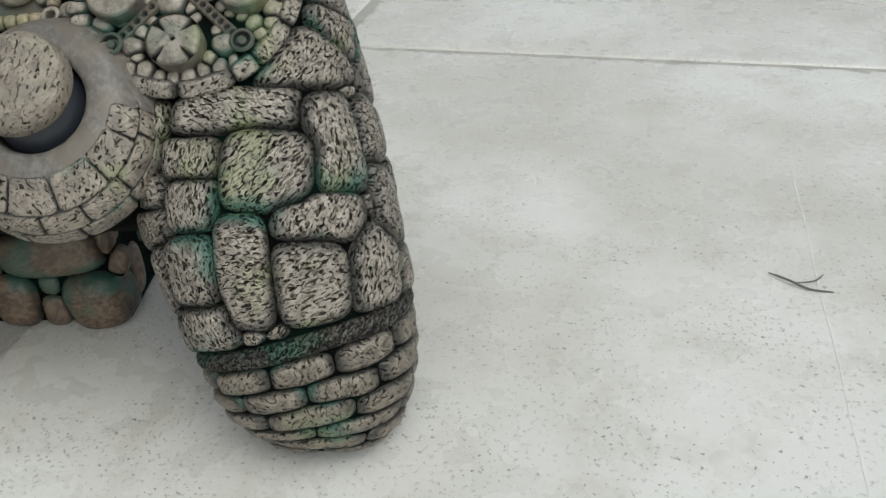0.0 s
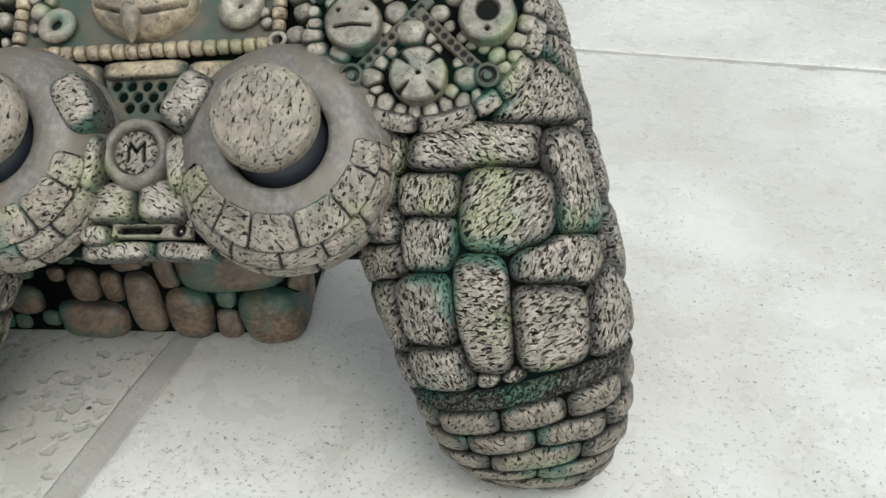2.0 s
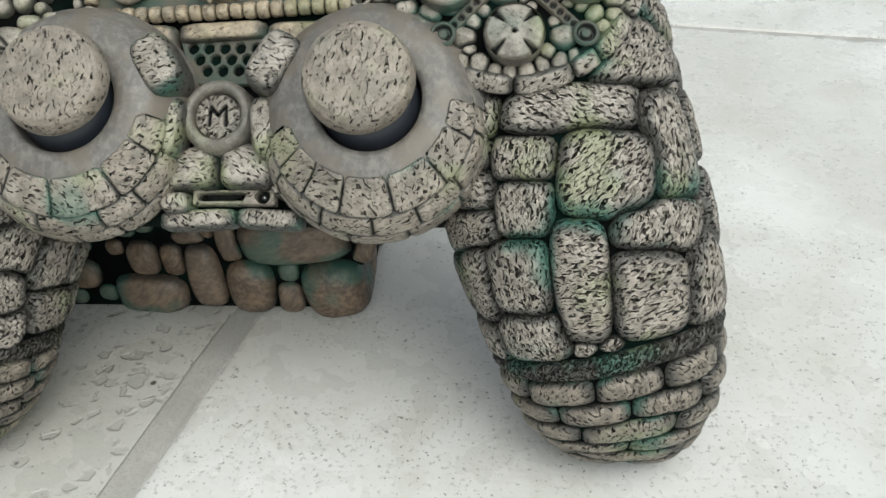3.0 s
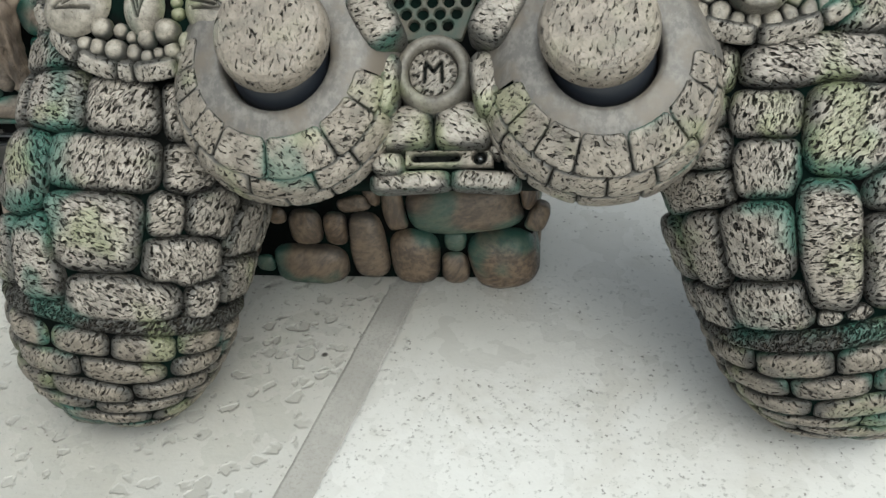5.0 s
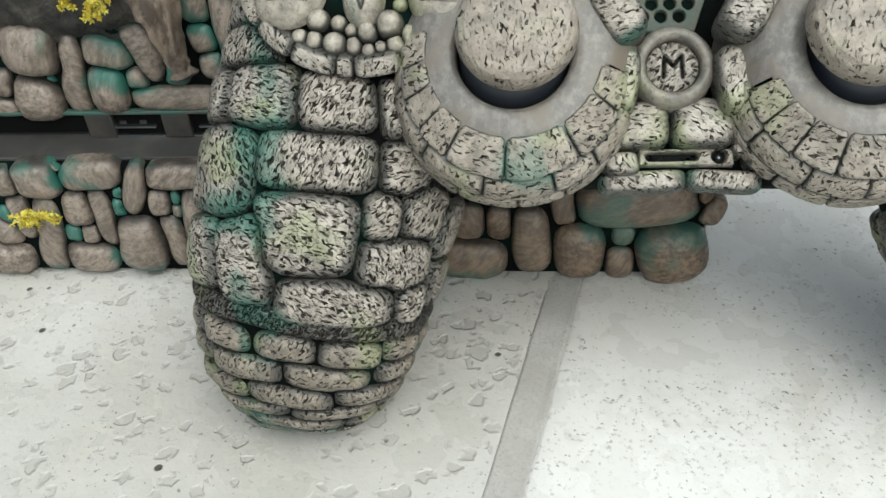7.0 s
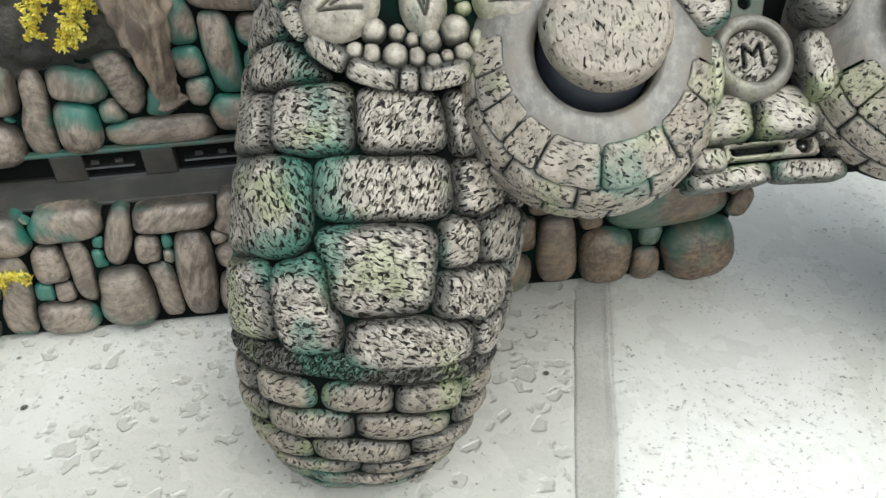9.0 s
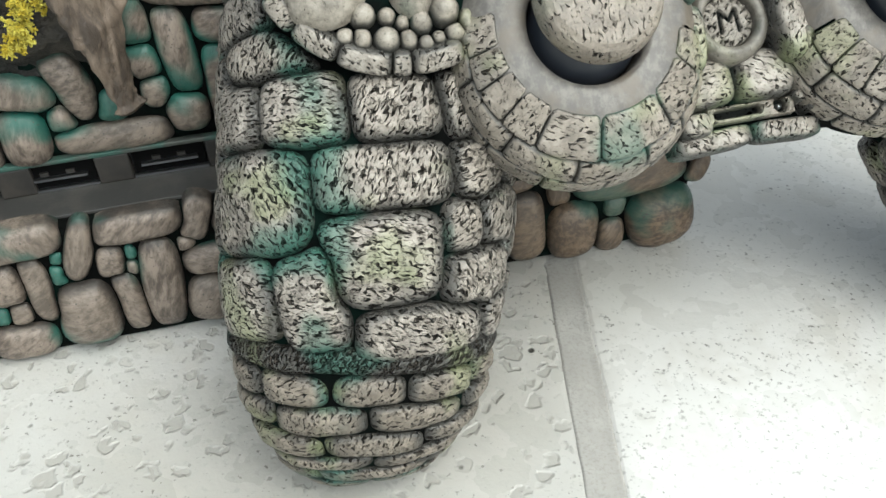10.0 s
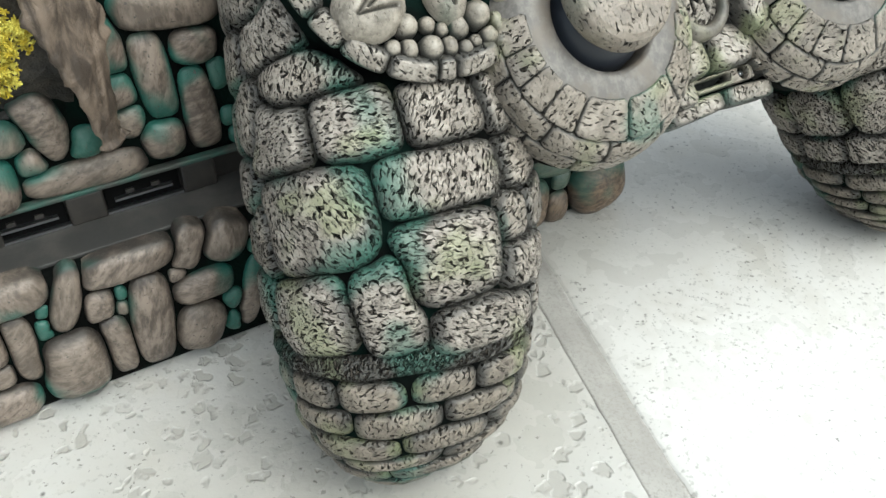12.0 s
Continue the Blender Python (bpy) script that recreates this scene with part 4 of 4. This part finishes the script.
def strap(ax, ay, bx, by, first, last):
    """A bar with a row of drilled dots and a cupped end."""
    d = Vector((bx - ax, by - ay))
    long = d.length
    d.normalize()
    dots = [first + (last - first) * i / 8 for i in range(9)]

    def h(x, y):
        k = dip(min(math.hypot(x - q, y) for q in dots), 0.45, 0.2)
        return 1.3 - 0.16 * y * y - 1.0 * k, k

    verts, faces, ink_shade = carved_sheet(0.5, long, -1.3, 1.3, 0.22, h, lambda x, y, up: P(ax + d.x * x - d.y * y, ay + d.y * x + d.x * y, 3.3 + up))
    part("strap", verts, faces, M_PLATE, plate, "bar drilled with a row of dots", ink_shade=ink_shade)

    def cup(x, y, f):
        q = math.hypot(x, y)
        k = dip(abs(q - 1.25), 0.28, 0.2)
        return 2.2 - 1.1 * dip(q, 1.35, 0.35) + 0.8 * dip(q, 0.75, 0.3) - 2.5 * max(0, f - 0.85), 0.9 * k

    verts, faces, ink_shade = carved_disc(2.35, 1.0, cup, lambda x, y, up: P(ax + x, ay + y, 3.4 + up), 18, 40)
    part("cup", verts, faces, M_PLATE, plate, ink_shade=ink_shade)


strap(38.5, 13.3, 52.5, 28.5, 2.6, 18.0)
strap(63.0, 13.2, 50.0, 26.0, 2.8, 16.0)


def face_button(x0, y0, carve, label):
    ob = part("face_button", *lathe([(5.0, -1), (5.3, 3.4), (5.2, 4.3)], lambda x, y, h: P(x0 + x, y0 + y, 2.6 + h), 56), M_BEAD, gamepad, label, rim=[0.6] * 168, ink_shade=[0.0] * 168)

    def h(x, y, f):
        k = carve(x, y)
        return 4.9 - 0.5 * f * f - 0.7 * max(0, f - 0.88) / 0.12 - 0.8 * k + 0.08 * noise.noise(Vector((x, y, x0))), k

    verts, faces, ink_shade = carved_disc(5.22, 1.0, h, lambda x, y, up: P(x0 + x, y0 + y, 2.6 + up), 30, 84)
    part("carved_top", verts, faces, M_BEAD, ob, rim=[0.45] * len(verts), ink_shade=ink_shade)


def notches(x, y):
    k = dip(math.hypot(x, y), 0.35, 0.2)
    for a in (45, 135, 225, 315):
        c, z = math.cos(radians(a)), math.sin(radians(a))
        along, across = x * c + y * z, abs(-x * z + y * c)
        if along > 0:
            k = max(k, dip(across, 0.05 + 0.2 * max(0.0, along - 2.4), 0.22) * min(1, max(0, (along - 2.0) / 0.6)))
    return k


def stern_slots(x, y):
    return max(dip(off_line(x, y, [(-3.2, -1.2, 0, -0.8), (0, -0.8, 3.2, -0.9)]), 0.18, 0.2), dip(math.hypot(x + 2.6, y - 2.0), 0.3, 0.2), dip(math.hypot(x - 2.4, y - 2.2), 0.3, 0.2))


def round_well(x, y):
    return max(dip(math.hypot(x, y - 0.6), 1.9, 0.5), dip(math.hypot(x, y + 3.0), 0.35, 0.2))


face_button(50.8, 13.0, notches, "round clay button with four notches")
face_button(38.8, 22.9, stern_slots, "round clay button with a long slot")
face_button(62.9, 24.1, round_well, "round clay button with a deep well")
face_button(51.0, 35.5, notches, "round clay button with four notches")

plate = cluster_plate(-53.5, 21.5, "dark plate packed with small round pebbles")
lay("pebble", between(CLUSTER_L_a + CLUSTER_L_b, -53.5, 21.5, 18.8, [(-65, 12, 6.0), (-39.8, 11.2, 5.6), (-52.6, 11.6, 4.6), (-53, 30, 6.0)], [], 15), on_face(3.2), plate, M_BEAD, 1.25, gap=0.08, swell=0.15, soft=2, profile=DOME, lump=0.04, curve=1.0)
arc_of_stones((-53.5, 21.5), (-180, -158, -142, -122, -100, -92, -70, -52, -34), plate)


def leaf_button(x0, y0, wide, tall, turn, label):
    c, z = math.cos(radians(turn)), math.sin(radians(turn))
    spot = lambda x, y, up: P(x0 + x * c - y * z, y0 + x * z + y * c, 2.4 + up)
    lines = [(-0.5 * wide, 0.05, 0.45 * wide, 0.42 * tall), (-0.5 * wide, -0.05, 0.45 * wide, -0.42 * tall), (-0.2 * wide, 0.0, 0.6 * wide, 0.16 * tall)]

    def h(x, y, f):
        k = dip(off_line(x, y, lines), 0.12, 0.28)
        return 4.8 * math.sqrt(max(0.0, 1 - 0.92 * f ** 3)) - 0.7 * k, 0.85 * k

    verts, faces, ink_shade = carved_disc(tall, wide / tall, h, spot, 28, 72)
    part("d_pad_button", verts, faces, M_BEAD, gamepad, label, rim=[0.3] * len(verts), ink_shade=ink_shade)


leaf_button(-65.0, 12.0, 6.2, 5.2, 20, "leaf-shaped clay button with carved veins")
leaf_button(-39.8, 11.2, 5.6, 5.0, 155, "leaf-shaped clay button with carved veins")
leaf_button(-52.6, 11.6, 5.0, 3.6, 90, "green-washed leaf-shaped clay button")
leaf_button(-53.0, 30.0, 5.6, 5.0, -90, "leaf-shaped clay button with carved veins")

# loose beads between the pad and the clusters
for mid, ring, line, seed in ((29.5, (51, 26, 20.5), (22.6, 20, 22.6, 46), 12), (-34.5, (-53.5, 21.5, 19.5), (-29.3, 20, -29.0, 46), 13)):
    lay("pebble", between([], mid, 33, 11, [ring, (26 if mid > 0 else -28, 1.5, 19)], [line], seed), on_face(-3.6), shell, M_BEAD, 1.3, gap=0.1, swell=0.3, soft=2, profile=DOME, lump=0.06, curve=0.9)

# ---------- touch pad in a frame of beads ----------
pad = part("touch_pad", [P(x, v, n) for x, v, n in ((-29, 21, -4.2), (22.5, 23, -4.2), (22.5, 46, -4.2), (-29, 45, -4.2), (-29, 21, -8), (22.5, 23, -8), (22.5, 46, -8), (-29, 45, -8))], [(0, 1, 2, 3), (7, 6, 5, 4), (0, 4, 5, 1), (1, 5, 6, 2), (2, 6, 7, 3), (3, 7, 4, 0)], M_PLATE, gamepad, "dull green-grey pad cut like slabs", smooth=False, ink_shade=[0.0] * 8)


def bead_row(ax, ay, bx, by, count, radius):
    d = Vector((bx - ax, by - ay))
    half = d.length / count / 2
    d.normalize()
    rnd = random.Random(int(ax * 7 + by))
    for i in range(count):
        r = radius * rnd.uniform(0.9, 1.08)
        x0, y0 = ax + d.x * half * (2 * i + 1), ay + d.y * half * (2 * i + 1)
        prof = [(0.2, -0.9), (0.7, -0.87), (0.92, -0.74), (1.0, -0.4), (1.0, 0.4), (0.92, 0.74), (0.7, 0.87), (0.2, 0.9)]
        v, f = lathe(prof, lambda a, b, h: P(x0 + d.x * h * half - d.y * a * r, y0 + d.y * h * half + d.x * a * r, -3.4 + b * r), 14)
        part("bead", v, f, M_OCHRE, pad, rim=[0.3] * len(v), ink_shade=[0.0] * len(v))


bead_row(-28.0, 21.0, 21.0, 22.9, 19, 1.55)
bead_row(22.6, 25.5, 22.4, 45, 8, 1.45)
bead_row(-29.3, 23.5, -29.0, 45, 9, 1.45)


def torus(cx, cy, n0, big, thin, wide=1.0, turn=0.0):
    c, z = math.cos(radians(turn)), math.sin(radians(turn))
    verts = []
    for i in range(36):
        a = 2 * math.pi * i / 36
        for j in range(12):
            b = 2 * math.pi * j / 12
            r = big + thin * math.cos(b)
            x, y = r * math.cos(a) * wide, r * math.sin(a)
            verts.append(P(cx + x * c - y * z, cy + x * z + y * c, n0 + thin * math.sin(b)))
    return verts, grid_faces(36, 12) + [(35 * 12 + j, j, (j + 1) % 12, 35 * 12 + (j + 1) % 12) for j in range(12)]


for x, y, n, big, thin in ((22.6, 23.6, -2.6, 1.3, 0.45), (-29.4, 21.3, -2.6, 1.2, 0.5), (-21.5, 27.0, -2.8, 2.2, 1.25), (15.1, 30.4, -2.8, 2.3, 1.9)):
    v, f = torus(x, y, n, big, thin, 1.15, 35)
    part("ring_ornament", v, f, M_BEAD, pad, rim=[0.2] * len(v), ink_shade=[0.0] * len(v))


def mound(x, y, f):
    k = max(dip(abs(y + c - e * x * x), 0.16, 0.35) for c, e in ((1.8, 0.035), (-1.4, 0.045), (4.6, 0.03), (-4.6, 0.05))) if abs(x) < 9.5 else 0
    return 6.2 * math.sqrt(max(0.0, 1 - f ** 2.4)) - 1.2 * k + 0.25 * noise.noise(Vector((x * 0.4, y * 0.4, 5))), 0.85 * k


verts, faces, ink_shade = carved_disc(8.6, 1.28, mound, lambda x, y, up: P(-4.4 + x, 32.6 + y, -4.4 + up), 30, 72)
part("carved_mound", verts, faces, M_OCHRE, pad, "large rounded carving with a deep groove", rim=[0.3] * len(verts), ink_shade=ink_shade)
v, f = lathe([(0.1, -2.6), (0.7, -1.8), (1.5, 0), (2.0, 2.2), (1.7, 4.2), (0.3, 5)], lambda x, y, h: P(-5.4 + x * 1.1, 25.2 + h, -0.6 + y + 0.25 * h), 18)
part("hooked_drop", v, f, M_OCHRE, pad, "pointed drop under the carving", rim=[0.3] * len(v), ink_shade=[0.0] * len(v))

# ---------- console ----------
console = thing("game_console", (-0.11, 0.16, 0), "game console clad in rounded brown-grey pebbles with a dark slot", "game console")
lower = part("lower_body", *box(-0.255, 0.0165, 0.0305, 0.285, 0, 0.0315, 0.0018), M_BASE, console, smooth=False)
band = part("slot_band", *box(-0.2535, 0.0165, 0.0445, 0.283, 0.030, 0.040), M_SHADE, console, "dark grey plastic band", smooth=False)
upper = part("upper_body", *box(-0.255, 0.0165, 0.0435, 0.285, 0.0388, 0.083, 0.0018), M_BASE, console, smooth=False)
part("ledge", *box(-0.254, 0.0175, 0.0335, 0.0445, 0.0312, 0.0322, 0.0003), M_PLASTIC, band, "dusty grey plastic ledge", smooth=False)
part("lip", *box(-0.2545, 0.0165, 0.0418, 0.0437, 0.0386, 0.0396, 0.0003), M_LIP, upper, "green-grey painted lower lip", smooth=False)
for x in (-0.1175, -0.0957):
    part("usb_port", *box(x - 0.0072, x + 0.0072, 0.0434, 0.0446, 0.0326, 0.0384, 0.0002), M_HOLE, band, "black port opening", smooth=False)
    part("port_lip", *box(x - 0.0074, x + 0.0074, 0.0424, 0.0434, 0.0323, 0.0328), M_METAL, band, "bright metal lip", smooth=False)
    part("port_tongue", *box(x - 0.0056, x + 0.0056, 0.0424, 0.0434, 0.0347, 0.0352), M_METAL, band, "metal edge of the tongue", smooth=False)
    for d in (-0.0025, 0.0025):
        part("contact", *box(x + d - 0.0008, x + d + 0.0008, 0.0429, 0.0434, 0.0355, 0.0364), M_SHADE, band, "small grey contact", smooth=False)
for x in (-0.1255, -0.1066, -0.0847):
    part("port_divider", *box(x - 0.0034, x + 0.0034, 0.0421, 0.0446, 0.0322, 0.0386, 0.0004), M_SHADE, band, "grey plastic block", smooth=False)
part("disc_slot", *box(-0.235, -0.1292, 0.0432, 0.0446, 0.0332, 0.038, 0.0002), M_HOLE, band, "long black disc slot", smooth=False)


def pack(rows, x0, x1, z0, z1, seed):
    """Goes on with pebbles of like size where none are listed."""
    rnd = random.Random(seed)
    rows = list(rows)
    for k in range(1400):
        w, h = rnd.choice(((7, 3.4), (3.2, 7), (4.5, 4.2), (5.5, 3), (2, 2), (2.4, 2.2)))
        c = (rnd.uniform(x0 + w, x1 - w), rnd.uniform(z0 + h, max(z0 + h + 0.1, z1 - h)), w, h, rnd.uniform(-8, 8))
        if all(abs(c[0] - o[0]) > (c[2] + o[2]) * 0.93 or abs(c[1] - o[1]) > (c[3] + o[3]) * 0.93 for o in rows):
            rows.append(c)
    return rows


LOW = pack(CON_LOW_a + CON_LOW_b + CON_LOW_c + [(14.5, 24.5, 2.6, 4.0, 4)], -254, 18, 0.6, 31, 5)
# pebbles right of -60 mm take the brown that holds the controller's shadow
for paint, near in ((M_PEBBLE, False), (M_BROWN_SHADED, True)):
    lay("stone", LOW, lambda u, v, up: Vector((u, 30.6 - up, max(v, 0.3))) * 0.001, lower, paint, 0.75, gap=0.22, swell=0.35, soft=3, profile=DOME, lump=0.16, curve=0.7, take=lambda i: (LOW[i][0] > -60) == near)
lay("stone", pack([], 31, 283, 0.6, 31, 8), lambda u, v, up: Vector((16.6 + up * 0.8, u, max(v, 0.3))) * 0.001, lower, M_BROWN_SHADED, 0.75, gap=0.3, swell=0.5, soft=3, profile=DOME, lump=0.12, curve=0.85, take=lambda i: i < 60)
lay("stone", pack(CON_UP_a + CON_UP_b, -254, -60, 39.2, 57, 6), lambda u, v, up: Vector((u, 43.6 - up, v)) * 0.001, upper, M_PEBBLE, 0.75, gap=0.22, swell=0.35, soft=3, profile=DOME, lump=0.16, curve=0.7)

# dark bark recess, a root and yellow moss
def bark(x, y):
    q = Vector((x * 0.08, y * 0.16, 3))
    return 2.2 - 0.5 * max(0.0, 64 - y) + 2.4 * noise.noise(q) + 1.2 * noise.noise(q * 3) + 0.5 * noise.noise(q * 8), 0.0


verts, faces, ink_shade = carved_sheet(-200, -102, 55, 82, 1.2, bark, lambda x, y, up: Vector((x, 42.5 - up, y)) * 0.001)
part("bark_panel", verts, faces, M_DARKBARK, upper, "dark mossy bark panel")


def root(rows, label):
    """A torn, folded sheet of bark that narrows to a foot; rows of x, y, z of the middle and half width."""
    n, m, verts = 44, 64, []
    lean = radians(32)
    for i in range(m):
        f = i / (m - 1) * (len(rows) - 1)
        k = min(int(f), len(rows) - 2)
        g = f - k
        x, y, z, w = (rows[k][q] * (1 - g) + rows[k + 1][q] * g for q in range(4))
        for j in range(n):
            a = 2 * math.pi * j / n
            c, d = math.cos(a), math.sin(a)
            c = math.copysign(abs(c) ** 0.8, c) * w * (1 + 0.22 * noise.noise(Vector((math.copysign(1, c) * 3, z * 0.35, 1))) + 0.1 * noise.noise(Vector((math.copysign(1, c) * 3, z * 1.1, 4))))
            fold = 0.9 * noise.noise(Vector((c * 0.35, z * 0.1, 2))) + 0.5 * noise.noise(Vector((c * 0.9, z * 0.3, 5))) + 0.22 * noise.noise(Vector((c * 2.2, z * 1.0, 8)))
            crack = 0.9 * max(0.0, 1 - abs(c - 0.8 - 0.25 * (z - 66) - 0.6 * noise.noise(Vector((z * 0.3, 2, 2)))) / 0.5) if 60 < z < 74 else 0
            d = d * min(1.6, 0.45 * w) - fold + crack
            verts.append(Vector((x + c * math.cos(lean) - d * math.sin(lean), y + c * math.sin(lean) + d * math.cos(lean), z + 0.15 * c)) * 0.001)
    part("root", verts, [q[::-1] for q in grid_faces(m, n)] + [tuple(range(n)), tuple(range((m - 1) * n, m * n))[::-1]], M_BARK, upper, label)


root([(-101.5, 36, 84, 7.6), (-100.8, 36, 76, 6.8), (-100.2, 36, 69, 5.4), (-100.0, 36.2, 62, 3.7), (-99.6, 36.6, 56, 2.5), (-99.4, 36.8, 52.6, 2.3), (-98.9, 37.0, 51.4, 3.2), (-98.8, 37.4, 50.6, 2.4)], "torn brown bark root narrowing to a foot")


def moss(x, y, z, size, count, seed, label, flat=1.0):
    rnd = random.Random(seed)
    verts, faces = [], []
    for k in range(count):
        d = Vector((rnd.gauss(0, 1), -abs(rnd.gauss(0, 0.5)), rnd.gauss(-0.3, 0.8) * flat)).normalized()
        p = Vector((x, y, z)) + Vector((rnd.gauss(0, 0.3), 0, rnd.gauss(0, 0.3) * flat)) * size
        pts = [p]
        for s in range(4):
            d = (d + Vector((rnd.gauss(0, 0.4), rnd.gauss(0, 0.3), rnd.gauss(-0.1, 0.4)))).normalized()
            pts.append(pts[-1] + d * size * 0.24)
        v, f = strand([q * 0.001 for q in pts], 0.0002, 4)
        faces += [tuple(i + len(verts) for i in q) for q in f]
        verts += v
        for s in range(20):
            q = pts[rnd.randrange(1, 5)]
            e = Vector((rnd.gauss(0, 1), rnd.gauss(0, 1), rnd.gauss(0, 1))).normalized()
            v, f = strand([q * 0.001, (q + e * 0.5) * 0.001, (q + e * 0.9) * 0.001], 0.00018, 4)
            faces += [tuple(i + len(verts) for i in g) for g in f]
            verts += v
    part("moss_tuft", verts, faces, M_MOSS, upper, label)


for x, z, size, count, seed in ((-108.6, 77, 2.6, 16, 1), (-111.0, 73.5, 2.4, 16, 2), (-113.0, 70, 2.4, 16, 3), (-114.6, 67, 1.9, 10, 4)):
    moss(x, 35.5, z, size, count, seed, "bright yellow dried moss tuft")
for x, z, size, count, seed in ((-116.5, 76, 2.4, 12, 6), (-118.8, 72, 2.3, 12, 7), (-120.6, 68.5, 1.5, 7, 8)):
    moss(x, 36.0, z, size, count, seed, "pale yellow dried moss tuft")
moss(-139.0, 27.0, 20.5, 4.6, 16, 9, "yellow dried moss tuft between pebbles", 0.25)
moss(-142.5, 27.0, 20.0, 2.6, 10, 5, "yellow dried moss tuft between pebbles", 0.5)
